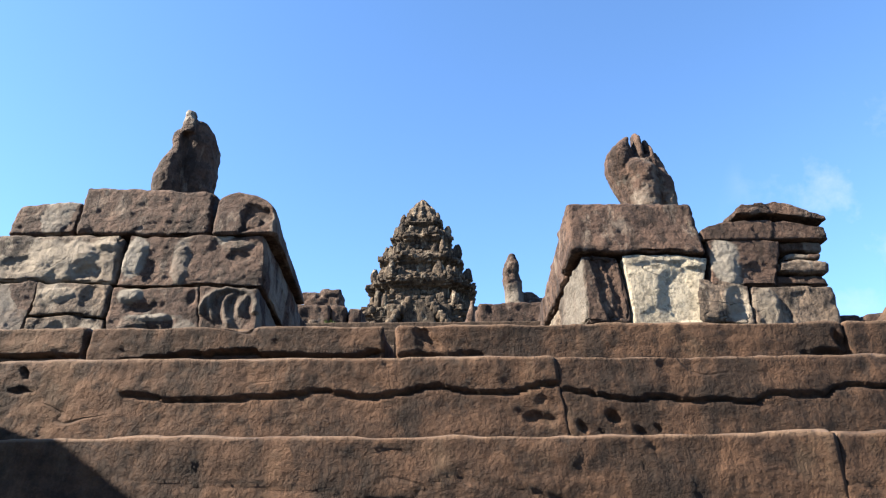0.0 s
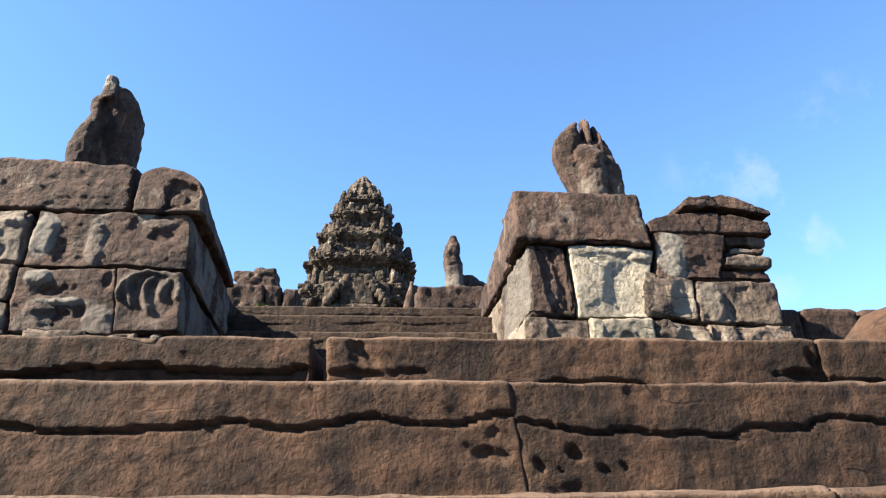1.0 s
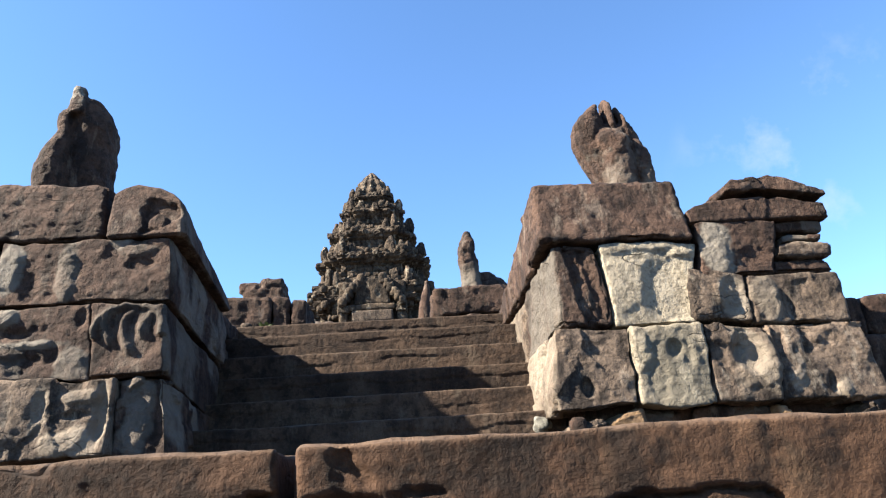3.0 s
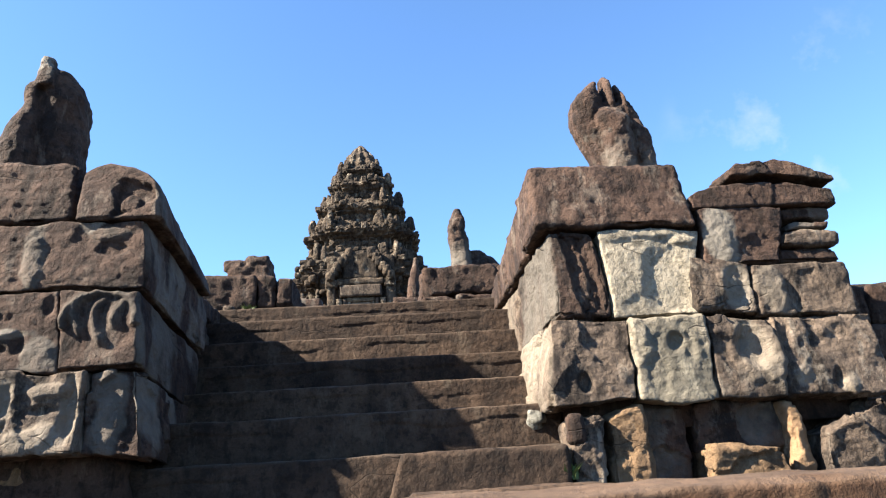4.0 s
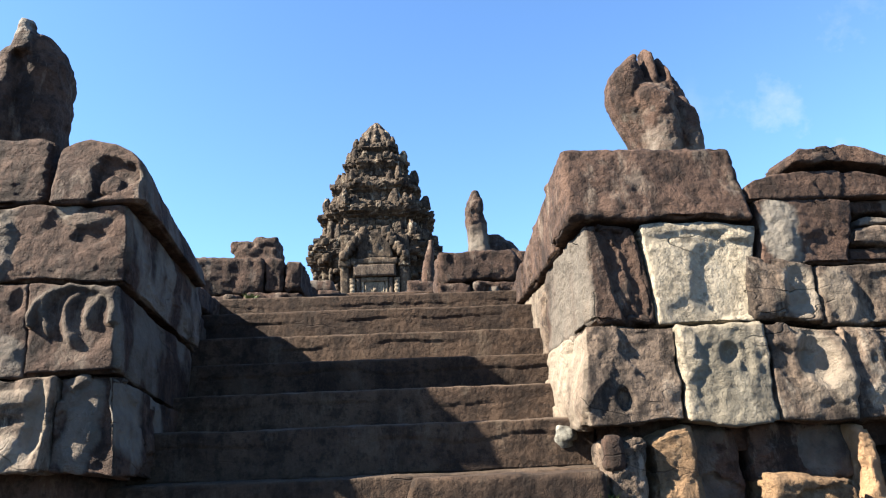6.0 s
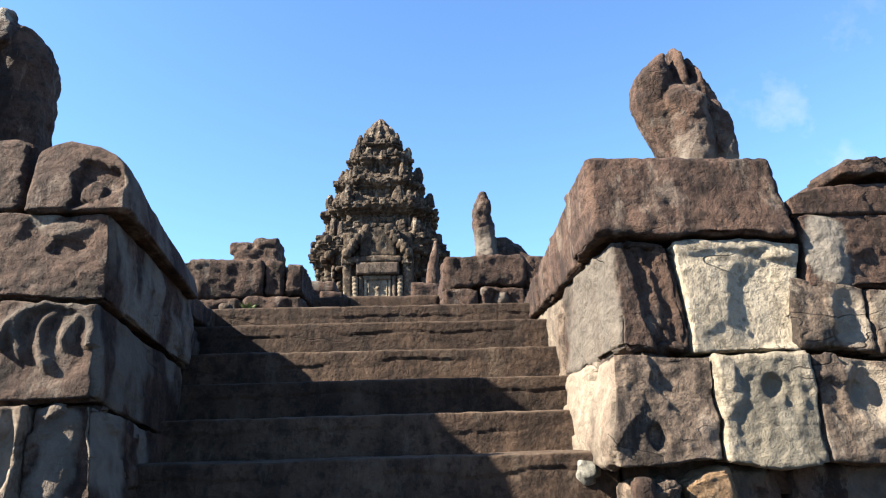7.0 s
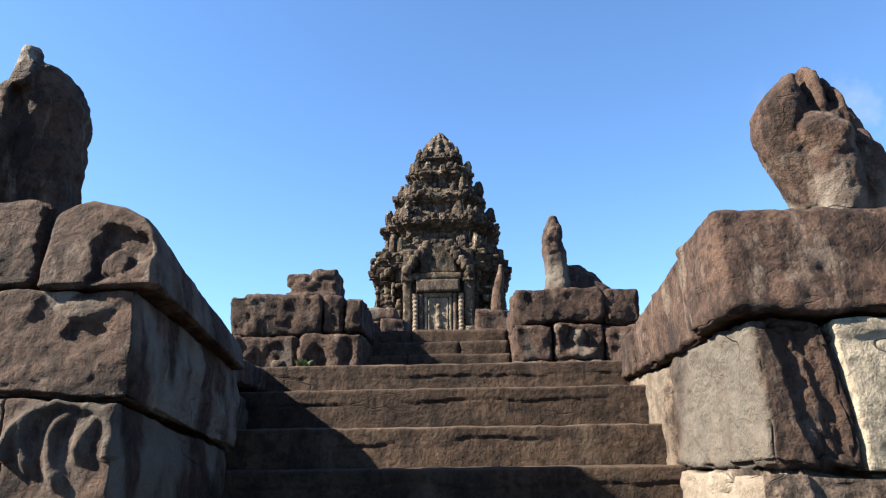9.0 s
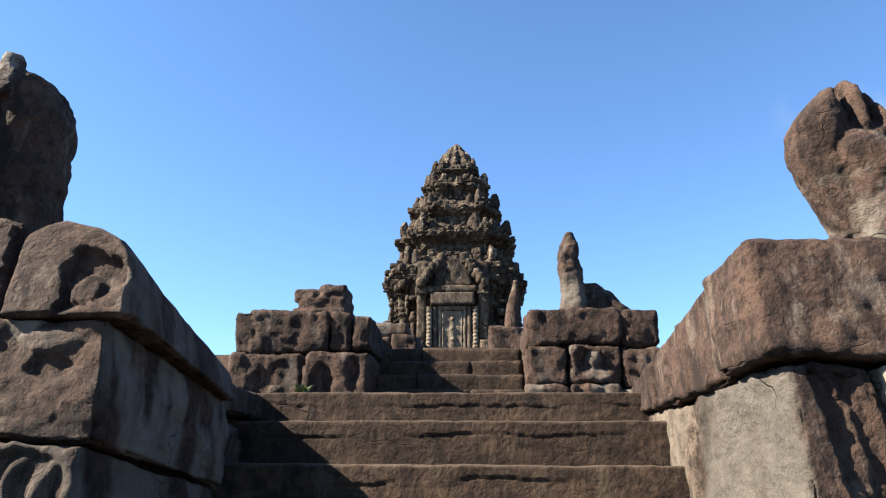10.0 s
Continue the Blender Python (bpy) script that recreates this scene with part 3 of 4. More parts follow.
block(right, (2.75, 4.09, 6.92, 7.8, 4.455, 4.72), 215, PIER, res=0.014, res_y=0.035, rnd=0.03, amp=0.02, rough=0.014, chip=0.06, shards=0.008, bare=0.1, warp=slab_top)


def wedge(p):
    q = p.copy()
    top = np.interp(q[:, 0], [3.17, 3.24, 3.40, 3.62, 3.85, 4.07], [4.81, 4.87, 4.89, 4.93, 4.83, 4.73])
    foot = np.interp(q[:, 0], [3.17, 3.4, 3.62, 4.07], [4.765, 4.765, 4.75, 4.68])
    q[:, 2] = foot + (q[:, 2] - 4.66) / 0.24 * (top - foot)
    q[:, 1] += 0.13 * (q[:, 2] - 3.45)
    return q


block(right, (3.17, 4.10, 6.88, 7.6, 4.66, 4.90), 216, PIER, res=0.014, rnd=0.02, amp=0.02, rough=0.02, chip=0.06, warp=wedge, shards=0.018, bare=0.1)
# broken footing stones under the overhang
foot = dict(slope=0.0, rnd=0.04, amp=0.03, rough=0.03, chip=0.08, shards=0.03, bare=0.3, facets=2)
hewn(right, [(1.34, 1.93), (1.62, 1.93), (1.66, 2.72), (1.42, 2.68)], 6.76, 7.6, 217, PALE, **foot)
hewn(right, [(1.72, 1.93), (2.06, 1.93), (1.99, 2.78), (1.68, 2.70)], 6.80, 7.6, 218, OCHRE, **{**foot, "shards": 0.008, "bare": 0.8})
hewn(right, [(2.05, 1.93), (2.40, 1.93), (2.38, 2.78), (2.0, 2.78)], 7.0, 7.6, 219, PIER, **{**foot, "bare": 0.6})
hewn(right, [(2.36, 1.93), (3.12, 1.93), (3.00, 2.40), (2.44, 2.46)], 6.72, 7.6, 220, OCHRE, **{**foot, "shards": 0.05})
hewn(right, [(2.42, 2.40), (3.15, 2.40), (3.15, 2.79), (2.42, 2.79)], 6.95, 7.6, 221, PIER, **foot)
hewn(right, [(3.16, 1.93), (3.30, 1.93), (3.22, 2.74), (3.12, 2.74)], 6.82, 7.6, 229, OCHRE, **{**foot, "shards": 0.008, "bare": 0.8})
hewn(right, [(3.27, 1.93), (4.05, 1.93), (3.95, 2.76), (3.34, 2.50)], 6.70, 7.6, 198, PALE, **{**foot, "shards": 0.05})


def fall(y0, y1, z_base, z_front, drop):
    """Lowers a block's top towards the back."""
    def warp(p):
        q = p.copy()
        t = np.clip((q[:, 1] - y0) / (y1 - y0), 0, 1.1)
        q[:, 2] = z_base + (q[:, 2] - z_base) * (1 - drop * t / (z_front - z_base))
        return q
    return warp


side = dict(res=0.03, rnd=0.04, amp=0.025, rough=0.014, chip=0.06, shards=0.014, bare=0.2)
block(right, (1.37, 2.3, 7.78, 9.46, 4.27, 4.93), 222, PIER, warp=fall(7.8, 9.5, 4.3, 4.93, 0.24), **side)
block(right, (1.34, 2.3, 9.49, 10.5, 4.27, 4.68), 223, PIER, warp=fall(9.5, 10.5, 4.27, 4.68, 0.12), **side)
block(right, (1.41, 2.2, 8.66, 10.2, 3.40, 4.27), 224, PALE, carve=bleached(), **side)
block(right, (1.39, 2.2, 8.35, 9.4, 2.60, 3.48), 225, PALE, carve=bleached(), **side)
block(right, (1.20, 1.34, 7.42, 7.56, 2.70, 2.84), 226, LICHEN, "rubble", rnd=0.05, res=0.015, amp=0.06, rough=0.04, facets=4)
block(right, (1.36, 1.52, 6.72, 6.9, 2.5, 2.76), 227, PIER, "rubble", rnd=0.06, res=0.03, amp=0.03)
block(right, (1.30, 1.42, 6.86, 7.0, 2.32, 2.50), 228, LICHEN, "rubble", rnd=0.04, res=0.02, amp=0.02)

left = thing("stair_pier", (-3.2, 7.6, 2.2), "masonry pier of brown sandstone blocks with worn carving", "pier", "piers of the first flight")
fill(left, (-4.7, -2.0, 7.05, 8.6, 1.93, 4.2), 230, tilt)


def drip_skin(p, n):
    """Pale lichen streaks down the face towards the stairs."""
    run = fbm(p * np.array([2.0, 5.0, 1.3]) + 4, 5, 17)
    return 0.9 * np.clip(n[:, 0] * 1.6, 0, 1) * np.clip((run - 0.02) * 4, 0, 1)


def scroll_top(p):
    """Rounds the top of the end block, lowers it to the back and swells its inner face."""
    q = p.copy()
    t = np.clip((q[:, 1] - 6.95) / 1.55, 0, 1.1)
    v = (q[:, 2] - 4.5) / 0.53
    crown = np.interp(q[:, 0], [-2.47, -2.36, -2.26, -2.06, -1.94, -1.84], [0.47, 0.545, 0.57, 0.52, 0.455, 0.35])
    q[:, 2] = 4.51 - 0.26 * t + v * crown * (1 - 0.42 * t**0.8)
    q[:, 0] += 0.07 * np.clip((q[:, 0] + 2.2) / 0.35, 0, 1) * (1 - v) ** 0.7
    q[:, 1] += 0.2 * (q[:, 2] - 4.4)
    return q


def scroll_eye(p, n):
    """A sunk curl with a worn round boss inside it."""
    front = np.clip(-n[:, 1] * 1.8, 0, 1)
    wob = 0.5 * fbm(p * 6, 4, 4)
    sunk = np.clip((1 - np.hypot((p[:, 0] + 2.04) / 0.20, (p[:, 2] - 4.72) / 0.17) + wob) * 4, 0, 1)
    boss = np.clip((1 - np.hypot((p[:, 0] + 2.03) / 0.11, (p[:, 2] - 4.66) / 0.09) + wob) * 4, 0, 1)
    return front * (0.055 * sunk - 0.05 * boss), 0.5 * drip_skin(p, n)


block(left, (-2.47, -1.84, 6.86, 8.55, 4.5, 5.03), 231, PIER, res=0.014, res_y=0.03, rnd=0.04, amp=0.014, rough=0.008, chip=0.03, warp=scroll_top, carve=scroll_eye)
LF = dict(z_ref=3.4, slope=0.12)
hewn(left, [(-3.97, 4.56), (-2.53, 4.545), (-2.53, 5.10), (-3.97, 5.18)], 6.84, 7.9, 232, PIER, rnd=0.045, amp=0.02, shards=0.004, bare=0.03,
     carve=dents([(-3.75, 4.85, 0.1, 0.12, 0.012, 0, 0.7), (-2.9, 4.75, 0.3, 0.05, -0.01, 0, 0.8), (-3.3, 4.62, 0.4, 0.04, 0.012, 0, 0.8)], 14), **LF)
hewn(left, [(-4.75, 4.58), (-4.0, 4.575), (-4.0, 5.02), (-4.70, 5.0)], 6.88, 7.7, 233, PIER, rnd=0.06, shards=0.005, **LF)
hewn(left, [(-4.85, 4.02), (-3.39, 3.96), (-3.46, 4.52), (-4.85, 4.56)], 6.82, 7.7, 234, PALE, shards=0.004, rnd=0.05,
     carve=dents([(-3.95, 4.25, 0.42, 0.2, -0.04, 0.9, 0.5), (-3.6, 4.42, 0.16, 0.08, -0.04, 0.9, 0.5), (-3.7, 4.12, 0.2, 0.1, 0.05, 0, 0.6), (-4.5, 4.2, 0.2, 0.12, 0.04, 0, 0.6)], 15), **LF)
hewn(left, [(-3.37, 3.935), (-1.84, 3.915), (-1.885, 4.50), (-3.35, 4.53)], 6.80, 8.5, 235, PIER, dip=0.14, shards=0.004, amp=0.022,
     carve=dents([(-3.25, 4.22, 0.12, 0.28, -0.03, 0.9, 0.5), (-3.03, 4.12, 0.14, 0.2, 0.045, 0, 0.6), (-2.74, 4.2, 0.10, 0.28, -0.05, 0.4, 0.5), (-2.14, 4.25, 0.13, 0.07, 0.045, 0, 0.6), (-2.2, 4.40, 0.22, 0.05, -0.03, 0.2, 0.6), (-2.2, 4.06, 0.3, 0.08, -0.02, 0, 0.7)], 16, drip_skin), **LF)
hewn(left, [(-4.75, 3.3), (-4.22, 3.3), (-4.2, 4.0), (-4.75, 4.01)], 6.84, 7.7, 236, PIER, **LF)
hewn(left, [(-4.2, 3.62), (-3.42, 3.61), (-3.43, 3.945), (-4.2, 3.985)], 6.82, 7.7, 237, PALE, carve=dents([(-3.6, 3.8, 0.12, 0.14, 0.05, 0, 0.5), (-3.95, 3.85, 0.2, 0.1, -0.03, 0.8, 0.6)], 17), **LF)
hewn(left, [(-4.2, 3.22), (-3.36, 3.24), (-3.41, 3.60), (-4.2, 3.61)], 6.82, 7.7, 238, PALE, carve=dents([(-3.9, 3.45, 0.14, 0.1, 0.05, 0.6, 0.5), (-3.55, 3.4, 0.12, 0.1, -0.03, 0.5, 0.5)], 18), **LF)
hewn(left, [(-3.34, 3.28), (-2.44, 3.275), (-2.485, 3.905), (-3.385, 3.925)], 6.80, 7.7, 239, PIER, shards=0.004,
     carve=dents([(-3.2, 3.82, 0.16, 0.08, -0.05, 0.9, 0.5), (-3.05, 3.68, 0.24, 0.09, 0.08, 0, 0.4), (-2.95, 3.58, 0.26, 0.05, -0.04, 0.8, 0.4), (-3.0, 3.43, 0.2, 0.12, 0.045, 0, 0.6), (-2.75, 3.5, 0.06, 0.14, 0.06, 0, 0.4), (-2.56, 3.8, 0.05, 0.1, 0.03, 0, 0.5), (-2.6, 3.4, 0.14, 0.12, -0.02, 0.5, 0.6)], 19), **LF)


def relief(p, n):
    """Worn drooping foliage carved on the block's face."""
    front = np.clip(-n[:, 1] * 1.5, 0, 1)
    x, zz = p[:, 0] + 2.16, p[:, 2] - 3.62
    wob = 0.014 * fbm(p * 6, 3, 2)
    ridge = np.zeros(len(p))
    for k, (cx, sway, low) in enumerate(((-0.10, 0.17, -0.1), (0.03, 0.13, -0.18), (0.16, 0.09, -0.05))):
        line = cx - sway * np.cos((zz - 0.15) * 7.0) + 0.45 * zz + 2 * wob
        ridge = np.maximum(ridge, bump_at(x, line, 0.038) * np.clip((zz - low) * 12, 0, 1) * np.clip((0.27 - zz) * 12, 0, 1))
    arch = bump_at(np.hypot(x * 0.9, zz - 0.02), 0.25 + wob, 0.03) * (zz > -0.02)
    ridge = np.maximum(ridge, arch)
    sunk = np.clip(1.25 - np.hypot(x / 0.27, (zz - 0.03) / 0.27), 0, 1)
    worn = np.clip(0.85 + 0.6 * fbm(p * 4.5, 3, 5), 0.5, 1)
    return front * (0.03 * np.clip(sunk * 3, 0, 1) - 0.058 * ridge * worn), np.maximum(0.5 * front * ridge * worn, drip_skin(p, n))


hewn(left, [(-2.43, 3.285), (-1.83, 3.285), (-1.875, 3.895), (-2.475, 3.90)], 6.78, 8.45, 240, PIER, dip=0.14, shards=0.003, rough=0.01, carve=relief, **LF)
hewn(left, [(-2.17, 2.66), (-1.74, 2.62), (-1.82, 3.27), (-2.2, 3.27)], 6.80, 8.3, 241, PIER, dip=0.12, shards=0.02,
     carve=dents([(-2.02, 3.0, 0.12, 0.3, -0.04, 0.5, 0.5), (-1.85, 2.9, 0.07, 0.3, 0.04, 0, 0.5)], 20, drip_skin), **LF)
hewn(left, [(-3.15, 2.64), (-2.18, 2.66), (-2.21, 3.265), (-3.15, 3.27)], 6.72, 7.7, 242, PALE, shards=0.014, amp=0.03,
     carve=dents([(-2.46, 3.12, 0.2, 0.06, -0.05, 0.4, 0.5), (-2.46, 2.98, 0.16, 0.04, 0.05, 0, 0.4), (-2.5, 2.78, 0.16, 0.1, -0.04, 0.6, 0.6), (-2.26, 2.98, 0.07, 0.26, 0.09, 0.7, 0.4), (-2.72, 3.05, 0.08, 0.2, 0.05, 0.6, 0.5)], 21), **LF)
hewn(left, [(-4.7, 2.64), (-3.17, 2.64), (-3.17, 3.24), (-4.7, 3.2)], 6.80, 7.7, 243, PIER, **LF)
for i, (a, b) in enumerate(((-4.6, -3.4), (-3.36, -2.62), (-2.58, -1.96))):
    block(left, (a, b, 6.95, 7.6, 1.93, 2.66), 244 + i, OCHRE if i == 1 else PIER, res=0.04, rnd=0.1, amp=0.07, rough=0.03, chip=0.1)
block(left, (-2.8, -2.0, 8.45, 9.9, 3.3, 4.12), 248, PIER, **side)
block(left, (-2.8, -2.04, 8.6, 10.2, 4.2, 4.52), 249, PIER, warp=fall(8.6, 9.9, 4.24, 4.55, 0.1), **side)
block(left, (-2.5, -1.88, 8.2, 9.2, 2.4, 3.28), 250, PIER, **side)
block(left, (-2.05, -1.9, 10.1, 10.25, 4.44, 4.54), 251, PALE, "rubble", rnd=0.06, res=0.03, amp=0.03)

# retaining wall beside the piers
for x_a, x_b, name in ((4.0, 9.5, "wall_east"), (-9.8, -4.75, "wall_west")):
    wall = thing(name, ((x_a + x_b) / 2, 8.3, 2.2), "retaining wall of dark weathered sandstone blocks", "wall", kind="structure")
    rnd_wall = random.Random(int(x_a * 10) + 200)
    for row, (za, zb) in enumerate(((1.95, 2.95), (2.96, 3.52), (3.53, 3.97))):
        x = x_a + 0.02
        while x < x_b:
            w = rnd_wall.uniform(0.65, 1.1)
            block(wall, (x, x + w - 0.02, 8.0 + 0.08 * row, 8.9, za, zb), 260 + int(x * 13) % 90 + row, PIER, res=0.05, rnd=0.06, amp=0.03, rough=0.015)
            x += w


# ---- statues ----
def loft(levels, material, seed, shape=None, around=72, up=90, amp=0.03):
    """A worn carved figure from (z, x, y, half width x, half width y) levels; shape(a, t) scales the outline."""
    lv = np.array(levels, float)
    t = np.linspace(0, 1, up)
    zs = np.interp(t, np.linspace(0, 1, 40), np.interp(np.linspace(0, 1, 40), np.linspace(0, 1, len(lv)), lv[:, 0]))
    cols = [np.interp(zs, lv[:, 0], lv[:, c]) for c in range(1, 5)]
    kernel = np.array([1, 2, 3, 2, 1]) / 9.0
    cols = [np.convolve(np.pad(c, 2, mode="edge"), kernel, "valid") for c in cols]
    a = np.linspace(0, 2 * math.pi, around, endpoint=False)
    A, T = np.meshgrid(a, t)
    k = np.ones_like(A) if shape is None else shape(A, T)
    ca, sa = np.cos(A), np.sin(A)
    sq = (np.abs(ca) ** 2.6 + np.abs(sa) ** 2.6) ** (-1 / 2.6)
    X = cols[0][:, None] + cols[2][:, None] * ca * k * sq
    Y = cols[1][:, None] + cols[3][:, None] * sa * k * sq
    Z = np.repeat(zs[:, None], around, 1)
    p = np.stack([X.ravel(), Y.ravel(), Z.ravel()], 1)
    n = np.stack([ca.ravel(), sa.ravel(), 0 * ca.ravel()], 1)
    p = p + n * (amp * fbm(p * 4 + seed, 3, seed) + 0.4 * amp * fbm(p * 14 + seed, 3, seed + 3))[:, None]
    p[:, 2] += 0.5 * amp * fbm(p * 6 + seed + 9, 2, seed + 7)
    quads = [[r * around + c, r * around + (c + 1) % around, (r + 1) * around + (c + 1) % around, (r + 1) * around + c] for r in range(up - 1) for c in range(around)]
    top = len(p)
    p = np.vstack([p, p[-around:].mean(0), p[:around].mean(0)])
    quads += [[(up - 1) * around + c, (up - 1) * around + (c + 1) % around, top] for c in range(around)]
    quads += [[(c + 1) % around, c, top + 1] for c in range(around)]
    return p, quads


def left_shape(a, t):
    """A groove between haunch and back."""
    cut = 0.22 * np.exp(-(((a - 3.9) / 0.22) ** 2)) * np.clip((0.8 - t) * 4, 0, 1)
    return 1 - cut + 0.03 * np.cos(5 * a + 1)


def fused(*meshes, cell=0.02):
    """Several lofts melted into one carved body."""
    vs, fs, n = [], [], 0
    for mv, mq in meshes:
        vs.append(mv)
        fs += [[i + n for i in face] for face in mq]
        n += len(mv)
    rough = new("rough_body", mesh_from("rough_body", np.vstack(vs), fs, PIER))
    melt = rough.modifiers.new("melt", "REMESH")
    melt.mode, melt.voxel_size = "VOXEL", cell
    body = bpy.data.meshes.new_from_object(rough.evaluated_get(bpy.context.evaluated_depsgraph_get()))
    bpy.data.objects.remove(rough)
    co = np.empty(len(body.vertices) * 3, np.float32)
    body.vertices.foreach_get("co", co)
    quads = [list(poly.vertices) for poly in body.polygons]
    co = co.reshape(-1, 3).astype(float)
    nor = np.empty(len(co) * 3, np.float32)
    body.vertices.foreach_get("normal", nor)
    bpy.data.meshes.remove(body)
    return co + nor.reshape(-1, 3) * (0.012 * fbm(co * 16, 3, 5))[:, None], quads


v, q = fused(
    loft([(5.0, -3.02, 7.68, 0.205, 0.32), (5.35, -3.02, 7.68, 0.20, 0.31), (5.7, -3.02, 7.68, 0.20, 0.29), (6.0, -3.01, 7.68, 0.20, 0.29),
          (6.15, -3.02, 7.68, 0.18, 0.28), (6.25, -3.04, 7.68, 0.14, 0.24), (6.31, -3.07, 7.68, 0.08, 0.16)], PIER, 11, left_shape, amp=0.04),
    loft([(5.0, -3.22, 7.42, 0.16, 0.24), (5.4, -3.23, 7.42, 0.155, 0.23), (5.7, -3.2, 7.42, 0.12, 0.18), (5.9, -3.17, 7.46, 0.05, 0.1)], PIER, 21, None, 40, 40, 0.03),
    loft([(5.75, -3.17, 7.44, 0.08, 0.12), (6.0, -3.19, 7.44, 0.08, 0.11), (6.12, -3.19, 7.45, 0.05, 0.06)], PIER, 22, None, 24, 24, 0.03),
    loft([(6.05, -3.07, 7.42, 0.10, 0.10), (6.26, -3.09, 7.45, 0.075, 0.08), (6.42, -3.12, 7.5, 0.035, 0.05)], PIER, 23, None, 24, 24, 0.03))
f = np.clip(1.5 - (np.hypot(v[:, 0] + 3.11, (v[:, 2] - 6.33) * 0.8)) / 0.12, 0, 1) * (v[:, 1] < 7.5) * (fbm(v * 12, 3, 2) > -0.1)
tagged(put_mesh("lion_statue", v, q, PIER, None, f), "headless worn dark sandstone guardian statue on the pier", "statue", "guardian statues")

v, q = fused(
    loft([(4.82, 2.57, 8.06, 0.23, 0.32), (5.4, 2.55, 8.06, 0.25, 0.32), (5.65, 2.51, 8.06, 0.27, 0.32), (5.85, 2.48, 8.06, 0.27, 0.30),
          (5.93, 2.45, 8.05, 0.22, 0.24), (5.98, 2.43, 8.05, 0.14, 0.16)], PIER, 12, None, 72, 70, 0.04),
    loft([(4.82, 2.46, 7.84, 0.14, 0.16), (5.4, 2.44, 7.82, 0.17, 0.2), (5.7, 2.40, 7.82, 0.18, 0.2), (5.84, 2.39, 7.86, 0.13, 0.14), (5.9, 2.38, 7.9, 0.06, 0.08)], PIER, 24, None, 48, 50, 0.03),
    loft([(4.82, 2.70, 7.88, 0.08, 0.2), (5.45, 2.69, 7.88, 0.10, 0.2), (5.7, 2.66, 7.9, 0.085, 0.16), (5.88, 2.65, 7.95, 0.05, 0.1)], PIER, 25, None, 36, 40, 0.03),
    loft([(5.2, 2.38, 7.98, 0.12, 0.2), (5.5, 2.27, 7.96, 0.15, 0.22), (5.75, 2.20, 7.95, 0.18, 0.22), (5.97, 2.19, 7.95, 0.165, 0.22), (6.12, 2.24, 7.98, 0.09, 0.2), (6.24, 2.31, 8.0, 0.045, 0.12)], PIER, 26, None, 30, 50, 0.03),
    loft([(5.7, 2.44, 7.94, 0.05, 0.16), (6.05, 2.44, 7.94, 0.04, 0.18), (6.22, 2.44, 7.98, 0.036, 0.15), (6.30, 2.43, 8.02, 0.03, 0.1)], PIER, 27, None, 30, 40, 0.02),
    loft([(5.7, 2.585, 7.93, 0.04, 0.16), (6.0, 2.575, 7.94, 0.034, 0.17), (6.15, 2.55, 8.0, 0.035, 0.12), (6.22, 2.55, 8.02, 0.025, 0.08)], PIER, 28, None, 30, 40, 0.02),
    loft([(5.7, 2.71, 7.97, 0.04, 0.16), (5.92, 2.67, 8.02, 0.04, 0.15), (6.04, 2.66, 8.04, 0.03, 0.1)], PIER, 29, None, 30, 40, 0.015), cell=0.012)
tagged(put_mesh("lion_statue", v, q, PIER, None, np.clip((5.5 - v[:, 2]) * 1.6 + 0.8 * fbm(v * 7, 4, 4), 0, 0.8)), "broken worn brown sandstone guardian statue on the pier", "statue", "guardian statues")

# ---- second flight ----
second = thing("second_stairs", (-0.7, 15.2, 4.4), "second flight of dark sandstone steps further up", "stairs")
for i in range(5):
    slab_row(second, -2.0, 0.6, 14.7 + 0.42 * i, 15.9 + 0.42 * i, 4.3 + 0.29 * i, 4.74 + 0.29 * i, (-1.2 + 0.9 * (i % 2),), 300 + 3 * i, STAIR, gap=0.004, res=0.05, rnd=0.04, chip=0.04)

mid = dict(res=0.04, rnd=0.05, amp=0.03, rough=0.028, chip=0.09, facets=3, shards=0.018, bare=0.1)
p2 = thing("stair_pier", (-3.0, 15.4, 4.4), "squat dark sandstone pier with broken lion base", "pier", "piers of the second flight")
fill(p2, (-4.0, -2.0, 14.95, 17.0, 4.4, 6.1), 320)
block(p2, (-4.12, -2.55, 14.7, 15.7, 5.56, 6.25), 321, PIER, **mid)
block(p2, (-2.53, -2.2, 14.75, 15.7, 5.6, 6.22), 322, PIER, **mid)
block(p2, (-2.18, -1.86, 14.75, 17.3, 5.6, 6.2), 323, PIER, warp=fall(14.7, 17.3, 5.6, 6.2, 0.2), **mid)
block(p2, (-4.12, -2.95, 14.66, 15.7, 4.42, 5.54), 324, PIER, carve=hollows([(-3.1, 5.2, 0.1, 0.3, -0.06, 0.3), (-3.6, 5.0, 0.2, 0.3, 0.05, 0)]), **mid)
block(p2, (-2.92, -1.86, 14.62, 17.0, 4.42, 5.56), 325, PIER, carve=hollows([(-2.6, 5.1, 0.2, 0.25, 0.09, 0), (-2.1, 5.2, 0.12, 0.3, 0.06, 0)]), **mid)
lump = dict(res=0.05, rnd=0.06, amp=0.06, rough=0.04, chip=0.1, facets=5)
v, q = fused(*(stone(*b, 340 + i, **lump)[:2] for i, b in enumerate(((-3.48, -2.43, 15.55, 16.55, 6.0, 6.5), (-3.34, -2.52, 15.6, 16.45, 6.4, 6.72), (-3.42, -3.02, 15.6, 16.15, 6.62, 6.86), (-2.98, -2.48, 15.6, 16.25, 6.62, 6.95)))), cell=0.03)
